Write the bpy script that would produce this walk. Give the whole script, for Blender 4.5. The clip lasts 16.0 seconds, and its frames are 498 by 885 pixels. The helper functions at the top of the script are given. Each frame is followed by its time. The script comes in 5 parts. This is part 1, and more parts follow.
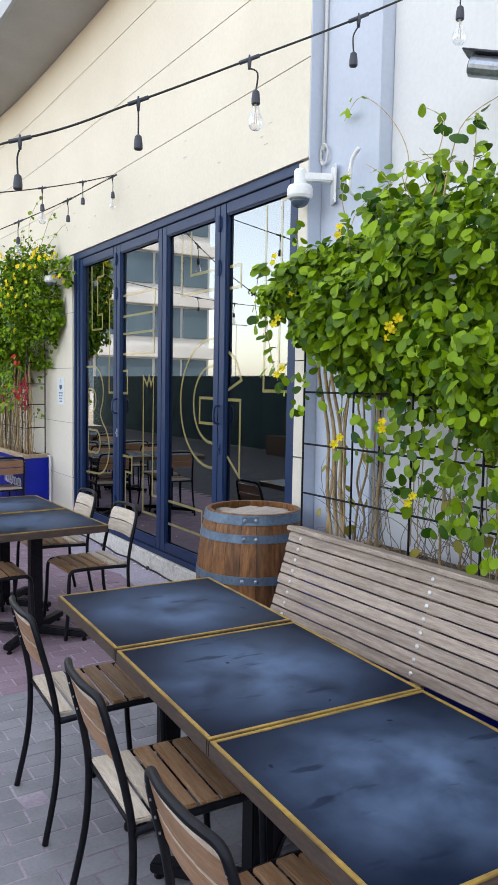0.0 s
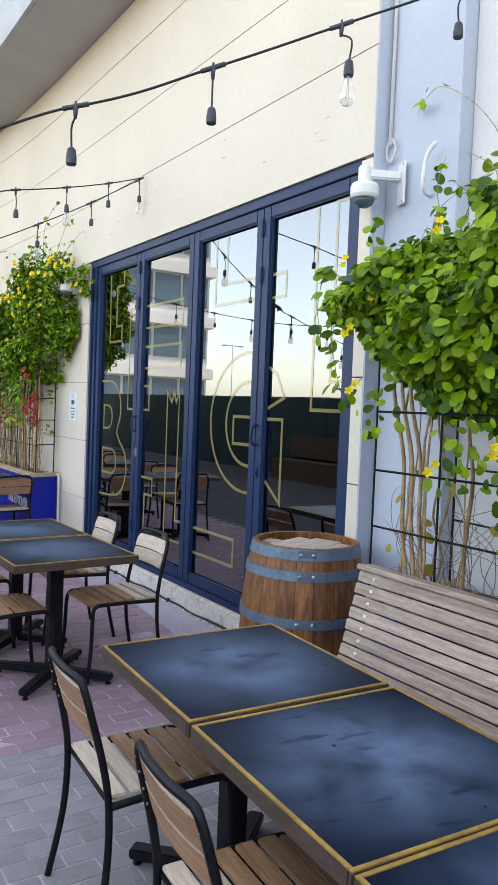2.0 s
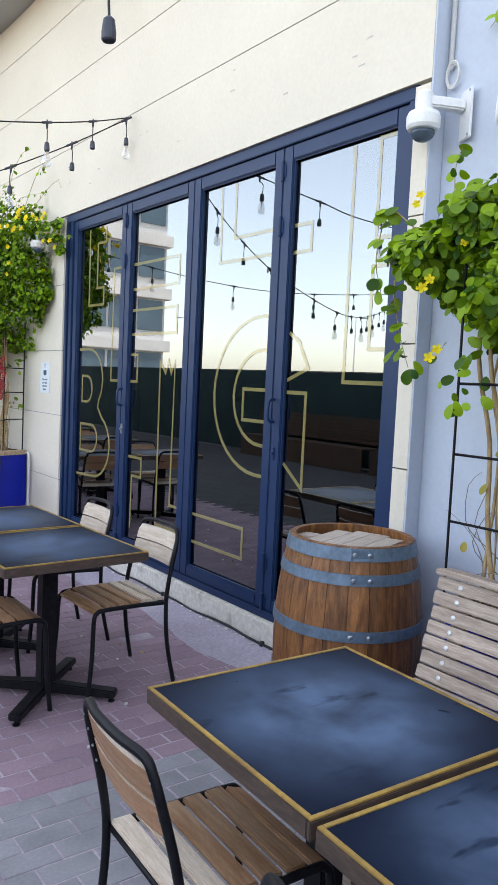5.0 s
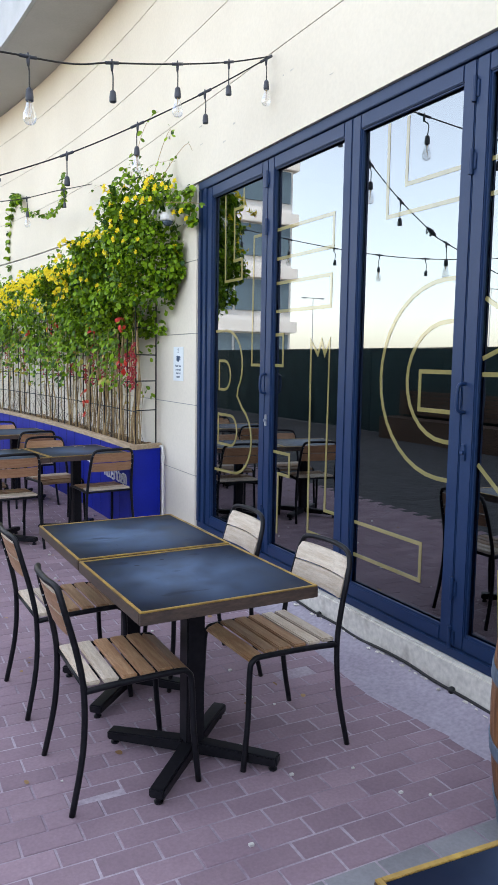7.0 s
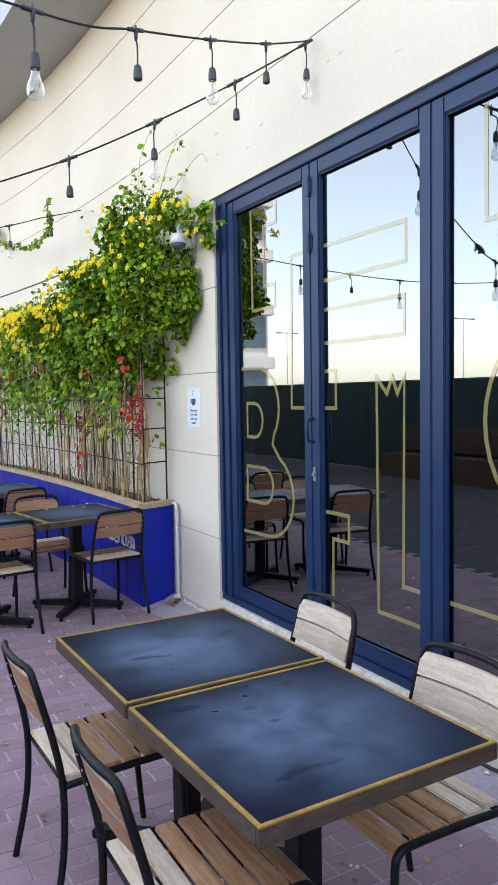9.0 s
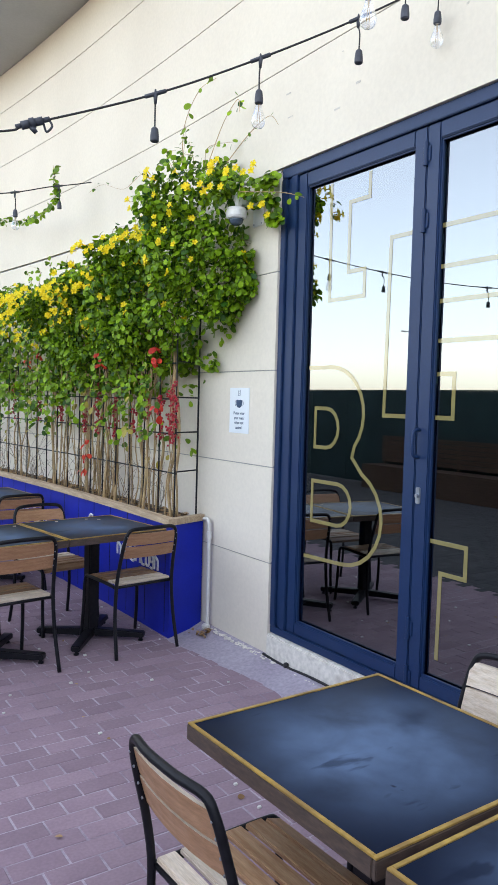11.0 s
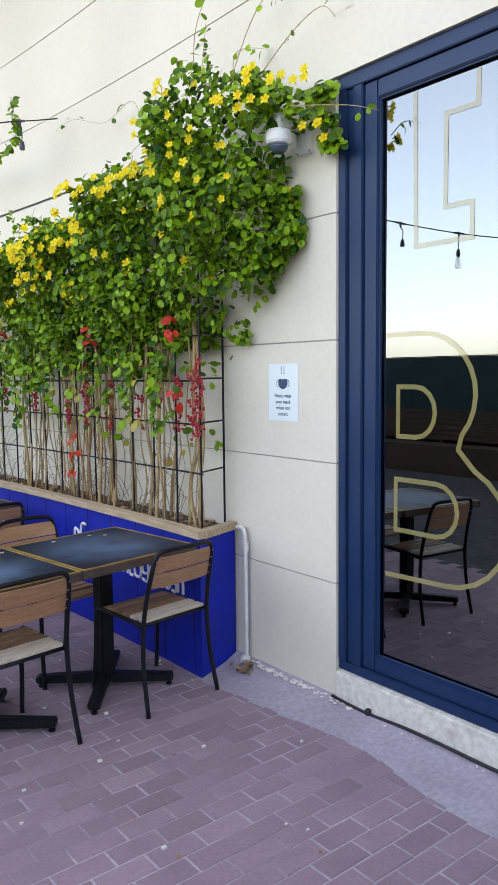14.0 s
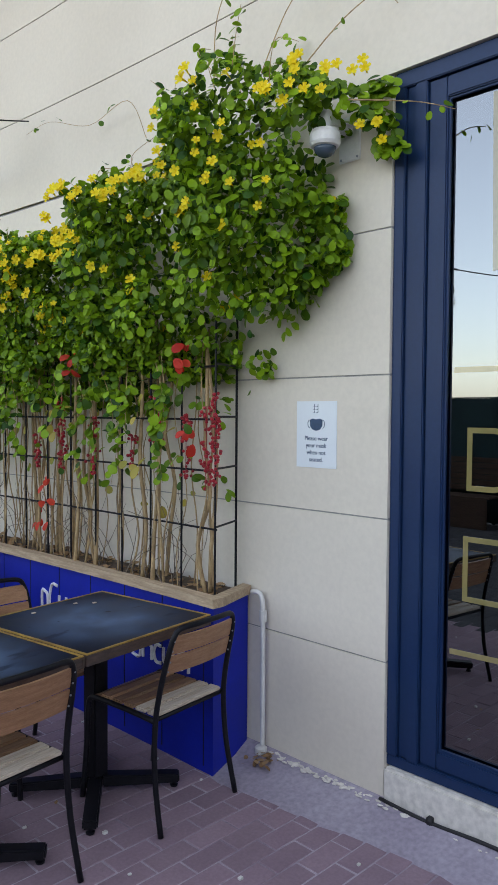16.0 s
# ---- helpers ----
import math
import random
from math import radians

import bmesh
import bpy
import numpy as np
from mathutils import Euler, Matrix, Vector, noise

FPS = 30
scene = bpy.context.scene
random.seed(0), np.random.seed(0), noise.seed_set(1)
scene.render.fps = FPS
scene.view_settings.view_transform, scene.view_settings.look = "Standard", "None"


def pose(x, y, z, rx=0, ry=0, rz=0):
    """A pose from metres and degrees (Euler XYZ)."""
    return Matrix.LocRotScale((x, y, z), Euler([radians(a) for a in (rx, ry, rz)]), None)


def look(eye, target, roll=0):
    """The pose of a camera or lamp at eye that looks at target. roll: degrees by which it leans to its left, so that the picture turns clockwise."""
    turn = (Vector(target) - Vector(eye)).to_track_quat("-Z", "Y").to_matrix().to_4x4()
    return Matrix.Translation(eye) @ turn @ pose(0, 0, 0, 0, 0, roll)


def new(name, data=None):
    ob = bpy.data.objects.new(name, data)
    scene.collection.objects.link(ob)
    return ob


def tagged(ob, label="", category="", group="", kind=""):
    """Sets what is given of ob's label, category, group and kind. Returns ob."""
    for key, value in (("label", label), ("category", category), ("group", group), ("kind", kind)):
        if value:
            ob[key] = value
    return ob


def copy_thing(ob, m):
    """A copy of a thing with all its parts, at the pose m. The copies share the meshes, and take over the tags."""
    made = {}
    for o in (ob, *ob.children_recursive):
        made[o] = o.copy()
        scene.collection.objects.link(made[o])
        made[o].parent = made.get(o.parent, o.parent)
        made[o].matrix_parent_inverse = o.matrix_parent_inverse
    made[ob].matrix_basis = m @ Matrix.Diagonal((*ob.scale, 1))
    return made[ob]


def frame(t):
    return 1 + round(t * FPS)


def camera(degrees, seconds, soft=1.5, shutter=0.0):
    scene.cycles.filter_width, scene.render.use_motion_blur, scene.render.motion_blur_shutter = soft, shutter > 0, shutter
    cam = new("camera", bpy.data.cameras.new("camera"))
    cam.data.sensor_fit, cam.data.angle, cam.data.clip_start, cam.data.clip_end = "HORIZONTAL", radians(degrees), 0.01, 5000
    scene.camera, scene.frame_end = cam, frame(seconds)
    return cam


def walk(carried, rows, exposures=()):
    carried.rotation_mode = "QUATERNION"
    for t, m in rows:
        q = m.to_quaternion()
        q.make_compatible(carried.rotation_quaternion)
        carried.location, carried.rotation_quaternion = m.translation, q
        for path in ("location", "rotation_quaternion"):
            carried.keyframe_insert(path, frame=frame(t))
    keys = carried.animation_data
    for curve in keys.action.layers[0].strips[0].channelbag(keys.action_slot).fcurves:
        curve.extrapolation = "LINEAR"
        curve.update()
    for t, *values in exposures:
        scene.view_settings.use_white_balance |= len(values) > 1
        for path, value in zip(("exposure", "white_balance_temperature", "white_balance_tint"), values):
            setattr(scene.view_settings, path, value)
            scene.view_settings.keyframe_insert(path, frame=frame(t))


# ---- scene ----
cam = camera(36.9, 16.0)
PATH = [
    (0, (1.637, 2.536, 1.631), (2.707, 4.219, 1.48), 1.0),
    (0.5, (1.54, 2.732, 1.611), (2.745, 4.325, 1.511), 3.3),
    (1, (1.499, 2.872, 1.6), (2.743, 4.433, 1.47), 3.4),
    (1.5, (1.536, 2.991, 1.591), (2.702, 4.611, 1.462), 1.7),
    (2, (1.612, 3.099, 1.599), (2.702, 4.774, 1.506), 2.3),
    (2.5, (1.647, 3.189, 1.583), (2.724, 4.871, 1.471), 1.7),
    (3, (1.612, 3.318, 1.58), (2.758, 4.953, 1.468), 0.5),
    (3.5, (1.546, 3.441, 1.588), (2.721, 5.055, 1.463), 1.1),
    (4, (1.55, 3.516, 1.571), (2.759, 5.101, 1.404), 1.7),
    (4.2, (1.559, 3.568, 1.562), (2.774, 5.149, 1.401), 2.1),
    (6.3, (1.783, 4.295, 1.583), (2.901, 5.942, 1.393), 3.2),
    (6.5, (1.797, 4.371, 1.582), (2.877, 6.038, 1.347), 3.0),
    (7, (1.91, 4.621, 1.575), (2.819, 6.389, 1.357), 0.9),
    (7.5, (1.937, 4.837, 1.555), (2.806, 6.63, 1.38), 1.6),
    (8, (1.915, 5.148, 1.567), (2.939, 6.854, 1.37), 2.3),
    (8.5, (1.952, 5.365, 1.58), (2.927, 7.101, 1.39), 0.8),
    (9, (1.968, 5.617, 1.616), (2.941, 7.36, 1.493), -0.9),
    (9.5, (1.938, 5.836, 1.593), (2.848, 7.607, 1.399), -0.4),
    (9.7, (1.9, 5.926, 1.617), (2.859, 7.675, 1.466), -0.4),
    (11.8, (1.652, 6.896, 1.589), (2.826, 8.513, 1.499), 1.0),
    (12, (1.662, 6.922, 1.629), (2.862, 8.52, 1.573), 0.6),
    (12.5, (1.622, 7.072, 1.614), (2.821, 8.667, 1.477), 3.0),
    (13, (1.689, 7.304, 1.602), (2.838, 8.94, 1.548), -0.1),
    (13.5, (1.784, 7.545, 1.631), (2.908, 9.194, 1.49), -0.1),
    (14, (1.78, 7.779, 1.634), (3.026, 9.333, 1.451), -0.6),
    (14.5, (1.8, 7.949, 1.634), (3.039, 9.513, 1.494), -1.1),
    (15, (1.874, 8.191, 1.613), (3.116, 9.759, 1.569), -1.6),
    (15.5, (1.883, 8.406, 1.627), (3.145, 9.952, 1.49), 0.6),
    (16, (1.796, 8.552, 1.627), (3.208, 9.966, 1.55), 0.4),
]
EXPO = [(0.0, 2.32, 7350, 12), (4.0, 2.34, 7050, 12), (9.0, 2.44, 7000, 12), (13.0, 2.4, 6950, 12), (14.5, 2.3, 6950, 12), (15.2, 2.04, 6950, 12), (15.6, 1.92, 6950, 12), (16.0, 1.86, 6950, 12)]
walk(cam, [(t, look(eye, target, roll)) for t, eye, target, roll in PATH],
     exposures=EXPO)

# ---- world and sun ----
world = bpy.data.worlds.new("sky")
scene.world = world
world.use_nodes = True
wn = world.node_tree
sky = wn.nodes.new("ShaderNodeTexSky")
sky.sky_type, sky.sun_disc = "NISHITA", False
sky.sun_elevation, sky.sun_rotation = radians(27), radians(100)
sky.air_density, sky.dust_density, sky.ozone_density = 1.0, 1.2, 1.0
wn.nodes["Background"].inputs["Strength"].default_value = 0.15
haze = wn.nodes.new("ShaderNodeHueSaturation")
haze.inputs["Saturation"].default_value = 0.72
wn.links.new(sky.outputs[0], haze.inputs["Color"])
veil = wn.nodes.new("ShaderNodeMix")
veil.data_type = "RGBA"
veil.inputs["Factor"].default_value = 0.25
veil.inputs["B"].default_value = (3.1, 3.3, 3.8, 1)
wn.links.new(haze.outputs[0], veil.inputs["A"])
wn.links.new(veil.outputs["Result"], wn.nodes["Background"].inputs["Color"])
sun = new("sun", bpy.data.lights.new("sun", "SUN"))
sun.data.energy, sun.data.angle, sun.data.color = 3.6, radians(1.0), (1.0, 0.93, 0.82)
sun.matrix_world = look((30, -5.3, 15.5), (0, 0, 0))


# ---- materials ----
def material(name, base, other=None, scale=6.0, rough=0.6, metal=0.0, bump=0.0, bump_scale=60.0, vary=0.0,
             stretch=(1, 1, 1), island=False, contrast=(0.35, 0.65), spec=0.5, fine=0.15):
    """A painted, wooden, stone or metal surface: two scales of noise, a fine relief and a shift of tone per object."""
    m = bpy.data.materials.new(name)
    m.use_nodes = True
    nt = m.node_tree
    n, ln = nt.nodes, nt.links
    b = n["Principled BSDF"]
    b.inputs["Roughness"].default_value, b.inputs["Metallic"].default_value = rough, metal
    b.inputs["Specular IOR Level"].default_value = spec
    other = other or tuple(c * 0.82 for c in base)
    tc, mp = n.new("ShaderNodeTexCoord"), n.new("ShaderNodeMapping")
    mp.inputs["Scale"].default_value = stretch
    ln.new(tc.outputs["Object"], mp.inputs["Vector"])
    coarse = n.new("ShaderNodeTexNoise")
    coarse.inputs["Scale"].default_value, coarse.inputs["Detail"].default_value = scale, 5
    grain = n.new("ShaderNodeTexNoise")
    grain.inputs["Scale"].default_value, grain.inputs["Detail"].default_value = bump_scale, 3
    ramp = n.new("ShaderNodeMapRange")
    ramp.inputs["From Min"].default_value, ramp.inputs["From Max"].default_value = contrast
    info = n.new("ShaderNodeNewGeometry" if island else "ShaderNodeObjectInfo")
    shift = n.new("ShaderNodeVectorMath")
    shift.operation = "ADD"
    rnd = info.outputs["Random Per Island" if island else "Random"]
    times = n.new("ShaderNodeMath")
    times.operation, times.inputs[1].default_value = "MULTIPLY", 37.0
    ln.new(rnd, times.inputs[0])
    ln.new(mp.outputs[0], shift.inputs[0])
    if vary:
        ln.new(times.outputs[0], shift.inputs[1])
    ln.new(shift.outputs[0], coarse.inputs["Vector"])
    ln.new(shift.outputs[0], grain.inputs["Vector"])
    ln.new(coarse.outputs["Fac"], ramp.inputs["Value"])
    mix = n.new("ShaderNodeMix")
    mix.data_type = "RGBA"
    mix.inputs["A"].default_value, mix.inputs["B"].default_value = (*base, 1), (*other, 1)
    ln.new(ramp.outputs[0], mix.inputs["Factor"])
    hsv = n.new("ShaderNodeHueSaturation")
    ln.new(mix.outputs["Result"], hsv.inputs["Color"])
    tone = n.new("ShaderNodeMapRange")
    tone.inputs["To Min"].default_value, tone.inputs["To Max"].default_value = 1 - vary, 1 + vary
    ln.new(rnd, tone.inputs["Value"])
    gr = n.new("ShaderNodeMapRange")
    gr.inputs["From Min"].default_value, gr.inputs["From Max"].default_value = 0.3, 0.7
    gr.inputs["To Min"].default_value, gr.inputs["To Max"].default_value = 1 - fine, 1 + fine
    ln.new(grain.outputs["Fac"], gr.inputs["Value"])
    val = n.new("ShaderNodeMath")
    val.operation = "MULTIPLY"
    ln.new(tone.outputs[0], val.inputs[0])
    ln.new(gr.outputs[0], val.inputs[1])
    ln.new(val.outputs[0], hsv.inputs["Value"])
    ln.new(hsv.outputs[0], b.inputs["Base Color"])
    rr = n.new("ShaderNodeMapRange")
    rr.inputs["To Min"].default_value, rr.inputs["To Max"].default_value = max(rough - 0.1, 0.02), min(rough + 0.12, 1)
    ln.new(coarse.outputs["Fac"], rr.inputs["Value"])
    ln.new(rr.outputs[0], b.inputs["Roughness"])
    if bump:
        bp = n.new("ShaderNodeBump")
        bp.inputs["Strength"].default_value, bp.inputs["Distance"].default_value = bump, 0.004
        ln.new(grain.outputs["Fac"], bp.inputs["Height"])
        ln.new(bp.outputs[0], b.inputs["Normal"])
    return m


def leaf_material(name, low, high, rough=0.4, glow=0.3):
    """Leaves and petals: tone per piece, with light passing through."""
    m = bpy.data.materials.new(name)
    m.use_nodes = True
    n, ln = m.node_tree.nodes, m.node_tree.links
    b, out = n["Principled BSDF"], n["Material Output"]
    geo, info = n.new("ShaderNodeNewGeometry"), n.new("ShaderNodeObjectInfo")
    add = n.new("ShaderNodeMath")
    add.operation = "ADD"
    fr = n.new("ShaderNodeMath")
    fr.operation = "FRACT"
    ln.new(geo.outputs["Random Per Island"], add.inputs[0])
    ln.new(info.outputs["Random"], add.inputs[1])
    ln.new(add.outputs[0], fr.inputs[0])
    mix = n.new("ShaderNodeMix")
    mix.data_type = "RGBA"
    mix.inputs["A"].default_value, mix.inputs["B"].default_value = (*low, 1), (*high, 1)
    ln.new(fr.outputs[0], mix.inputs["Factor"])
    ln.new(mix.outputs["Result"], b.inputs["Base Color"])
    b.inputs["Roughness"].default_value = rough
    b.inputs["Specular IOR Level"].default_value = 0.28
    tr, ms = n.new("ShaderNodeBsdfTranslucent"), n.new("ShaderNodeMixShader")
    ln.new(mix.outputs["Result"], tr.inputs["Color"])
    ms.inputs[0].default_value = glow
    ln.new(b.outputs[0], ms.inputs[1])
    ln.new(tr.outputs[0], ms.inputs[2])
    ln.new(ms.outputs[0], out.inputs["Surface"])
    return m


def glass_material(name, least, tint, power=3.0):
    """A pane: a mirror that strengthens towards grazing, over a tinted see-through sheet."""
    m = bpy.data.materials.new(name)
    m.use_nodes = True
    n, ln = m.node_tree.nodes, m.node_tree.links
    out = n["Material Output"]
    n.remove(n["Principled BSDF"])
    lw, pw, mr, gl, tp, ms = (n.new("ShaderNodeLayerWeight"), n.new("ShaderNodeMath"), n.new("ShaderNodeMapRange"), n.new("ShaderNodeBsdfGlossy"),
                              n.new("ShaderNodeBsdfTransparent"), n.new("ShaderNodeMixShader"))
    lw.inputs["Blend"].default_value = 0.5
    pw.operation, pw.inputs[1].default_value = "POWER", power
    mr.inputs["To Min"].default_value = least
    gl.inputs["Roughness"].default_value = 0.0
    gl.inputs["Color"].default_value = (0.93, 0.965, 1.0, 1)
    tp.inputs["Color"].default_value = (*tint, 1)
    ln.new(lw.outputs["Facing"], pw.inputs[0])
    ln.new(pw.outputs[0], mr.inputs["Value"])
    ln.new(mr.outputs[0], ms.inputs[0])
    ln.new(tp.outputs[0], ms.inputs[1])
    ln.new(gl.outputs[0], ms.inputs[2])
    ln.new(ms.outputs[0], out.inputs["Surface"])
    return m


CREAM = material("cream_wall_paint", (0.735, 0.675, 0.57), (0.69, 0.63, 0.53), scale=1.2, rough=0.8, bump=0.08, bump_scale=45, fine=0.03)
PALE = material("pale_blue_grey_paint", (0.50, 0.55, 0.64), (0.46, 0.505, 0.60), scale=1.5, rough=0.7, bump=0.15, bump_scale=40, fine=0.03)
OFFWHITE = material("off_white_wall_paint", (0.66, 0.66, 0.665), (0.615, 0.615, 0.63), scale=1.3, rough=0.75, bump=0.15, bump_scale=40, fine=0.03)
GROOVE = material("grey_joint_mortar", (0.36, 0.35, 0.33), rough=0.9)
SCUFF = material("bare_plaster_scuff", (0.60, 0.56, 0.50), rough=0.9)
SOFFIT = material("grey_soffit_paint", (0.46, 0.46, 0.47), (0.42, 0.42, 0.43), scale=2, rough=0.8, fine=0.04)
FASCIA = material("light_grey_fascia", (0.46, 0.49, 0.52), scale=2, rough=0.7, fine=0.04)
SILL = material("chipped_white_stone", (0.68, 0.645, 0.585), (0.50, 0.46, 0.41), scale=9, rough=0.9, bump=0.3, bump_scale=35, contrast=(0.54, 0.72))
NAVY = material("navy_door_paint", (0.006, 0.025, 0.085), (0.009, 0.030, 0.09), scale=3, rough=0.42, spec=0.35, bump=0.05, fine=0.06)
GASKET = material("black_rubber", (0.012, 0.012, 0.014), rough=0.7)
STEEL = material("galvanised_steel", (0.42, 0.45, 0.50), (0.30, 0.33, 0.38), scale=14, rough=0.38, metal=0.85, bump=0.1)
ZINC = material("bright_zinc", (0.72, 0.72, 0.70), rough=0.35, metal=0.3)
GOLD = material("gold_film", (0.27, 0.225, 0.09), (0.23, 0.195, 0.075), scale=8, rough=0.5, fine=0.05, spec=0.0)
gold_coat = GOLD.node_tree.nodes["Principled BSDF"]
gold_coat.inputs["Coat Weight"].default_value, gold_coat.inputs["Coat Roughness"].default_value, gold_coat.inputs["Coat IOR"].default_value = 1.0, 0.0, 2.1
BRASS = material("worn_brass_trim", (0.52, 0.335, 0.08), (0.30, 0.185, 0.06), scale=9, rough=0.42, metal=0.35)


def tabletop_material():
    """Navy stain rubbed pale in the middle, dark at the rim, with smears and a few chips."""
    m = bpy.data.materials.new("worn_navy_tabletop")
    m.use_nodes = True
    n, ln = m.node_tree.nodes, m.node_tree.links
    b = n["Principled BSDF"]
    tc, info = n.new("ShaderNodeTexCoord"), n.new("ShaderNodeObjectInfo")
    off = n.new("ShaderNodeVectorMath")
    off.operation = "MULTIPLY_ADD"
    off.inputs[1].default_value = (1, 1, 1)
    mul = n.new("ShaderNodeMath")
    mul.operation, mul.inputs[1].default_value = "MULTIPLY", 53.0
    ln.new(info.outputs["Random"], mul.inputs[0])
    ln.new(tc.outputs["Object"], off.inputs[0])
    ln.new(mul.outputs[0], off.inputs[2])

    def cloud_noise(scale, detail, lo, hi, stretch=None):
        t, mr = n.new("ShaderNodeTexNoise"), n.new("ShaderNodeMapRange")
        t.inputs["Scale"].default_value, t.inputs["Detail"].default_value = scale, detail
        t.inputs["Distortion"].default_value = 0.2
        src = off.outputs[0]
        if stretch:
            mp = n.new("ShaderNodeMapping")
            mp.inputs["Scale"].default_value = stretch
            mp.inputs["Rotation"].default_value = (0, 0, 0.5)
            ln.new(src, mp.inputs["Vector"])
            src = mp.outputs[0]
        ln.new(src, t.inputs["Vector"])
        mr.inputs["From Min"].default_value, mr.inputs["From Max"].default_value = lo, hi
        ln.new(t.outputs["Fac"], mr.inputs["Value"])
        return mr.outputs[0]

    def maths(op, a, c):
        k = n.new("ShaderNodeMath")
        k.operation = op
        for i, v in enumerate((a, c)):
            if isinstance(v, (int, float)):
                k.inputs[i].default_value = v
            else:
                ln.new(v, k.inputs[i])
        return k.outputs[0]

    length = n.new("ShaderNodeVectorMath")
    length.operation = "LENGTH"
    flat = n.new("ShaderNodeVectorMath")
    flat.operation = "MULTIPLY"
    flat.inputs[1].default_value = (1, 1, 0)
    ln.new(tc.outputs["Object"], flat.inputs[0])
    ln.new(flat.outputs[0], length.inputs[0])
    rim = n.new("ShaderNodeMapRange")
    rim.interpolation_type = "SMOOTHSTEP"
    rim.inputs["From Min"].default_value, rim.inputs["From Max"].default_value = 0.08, 0.46
    rim.inputs["To Min"].default_value, rim.inputs["To Max"].default_value = 1.0, 0.02
    ln.new(length.outputs["Value"], rim.inputs["Value"])
    patches = cloud_noise(6.0, 5, 0.28, 0.70)
    worn = maths("MULTIPLY", rim.outputs[0], maths("ADD", maths("MULTIPLY", patches, 0.80), 0.22))
    smear = cloud_noise(5.0, 3, 0.63, 0.70, (1, 3.2, 1))
    chips = cloud_noise(16.0, 2, 0.73, 0.76)
    dark = maths("MAXIMUM", maths("MULTIPLY", smear, 0.6), chips)
    fac = maths("MULTIPLY", worn, maths("SUBTRACT", 1.0, dark))
    mix = n.new("ShaderNodeMix")
    mix.data_type = "RGBA"
    mix.inputs["A"].default_value, mix.inputs["B"].default_value = (0.003, 0.007, 0.022, 1), (0.100, 0.150, 0.245, 1)
    ln.new(fac, mix.inputs["Factor"])
    ln.new(mix.outputs["Result"], b.inputs["Base Color"])
    b.inputs["Specular IOR Level"].default_value = 0.09
    rg = n.new("ShaderNodeMapRange")
    rg.inputs["To Min"].default_value, rg.inputs["To Max"].default_value = 0.30, 0.50
    ln.new(patches, rg.inputs["Value"])
    ln.new(rg.outputs[0], b.inputs["Roughness"])
    return m


TABLETOP = tabletop_material()
BAND = material("dark_brown_table_edge", (0.055, 0.038, 0.032), (0.10, 0.065, 0.05), scale=22, rough=0.5, stretch=(1, 1, 4))
BLACK = material("black_powder_coat", (0.007, 0.007, 0.010), (0.011, 0.011, 0.014), scale=30, rough=0.42, bump=0.05, spec=0.2)
SEATWOOD = material("oiled_teak_slat", (0.29, 0.145, 0.068), (0.40, 0.245, 0.14), scale=5, rough=0.5, vary=0.34, stretch=(1.5, 14, 14), bump=0.15, bump_scale=30)
BLEACHED = material("sun_bleached_slat", (0.62, 0.53, 0.43), (0.50, 0.40, 0.30), scale=5, rough=0.6, vary=0.14, stretch=(1.5, 14, 14), bump=0.12, bump_scale=30)
BACKWOOD = material("varnished_back_slat", (0.44, 0.235, 0.125), (0.35, 0.18, 0.09), scale=5, rough=0.42, vary=0.12, stretch=(1.5, 14, 14), bump=0.1, bump_scale=30)
BENCHWOOD = material("weathered_grey_teak", (0.47, 0.375, 0.305), (0.31, 0.24, 0.19), scale=4, rough=0.75, vary=0.10, stretch=(16, 1.2, 16), bump=0.35, bump_scale=22, fine=0.22)
OAK = material("aged_oak_stave", (0.27, 0.11, 0.032), (0.12, 0.045, 0.014), scale=5, rough=0.5, vary=0.24, stretch=(9, 9, 1.2), bump=0.3, bump_scale=28, fine=0.25)
OAKHEAD = material("bleached_barrel_head", (0.52, 0.45, 0.38), (0.42, 0.35, 0.29), scale=6, rough=0.7, vary=0.06, stretch=(2, 18, 2), bump=0.2)
HOOP = material("blue_grey_hoop_steel", (0.13, 0.19, 0.26), (0.10, 0.14, 0.19), scale=12, rough=0.5, metal=0.35, bump=0.12)
BLUE = material("ultramarine_planter_paint", (0.0015, 0.016, 0.36), (0.002, 0.014, 0.29), scale=3, rough=0.5, spec=0.3, bump=0.08, fine=0.05)
RIMWOOD = material("planter_rim_timber", (0.50, 0.38, 0.25), (0.36, 0.26, 0.165), scale=5, rough=0.7, stretch=(14, 1.2, 14), bump=0.3, bump_scale=26, vary=0.1)
SOIL = material("dry_soil", (0.07, 0.048, 0.032), (0.13, 0.09, 0.06), scale=25, rough=0.95, bump=1.0, bump_scale=90)
LITTER = leaf_material("dead_leaf_litter", (0.20, 0.11, 0.05), (0.42, 0.27, 0.14), rough=0.8, glow=0.1)
WHITE = material("white_plastic", (0.78, 0.78, 0.78), (0.72, 0.72, 0.72), scale=8, rough=0.4, fine=0.04)
PVC = material("white_pvc_pipe", (0.68, 0.67, 0.64), (0.56, 0.55, 0.52), scale=8, rough=0.45, fine=0.05)
SMOKE = material("smoked_dome", (0.07, 0.10, 0.14), rough=0.1, fine=0.0)
DARKPLASTIC = material("slate_lampholder", (0.045, 0.05, 0.068), (0.03, 0.034, 0.048), scale=20, rough=0.5)
CABLE = material("black_cable", (0.016, 0.016, 0.018), rough=0.6)
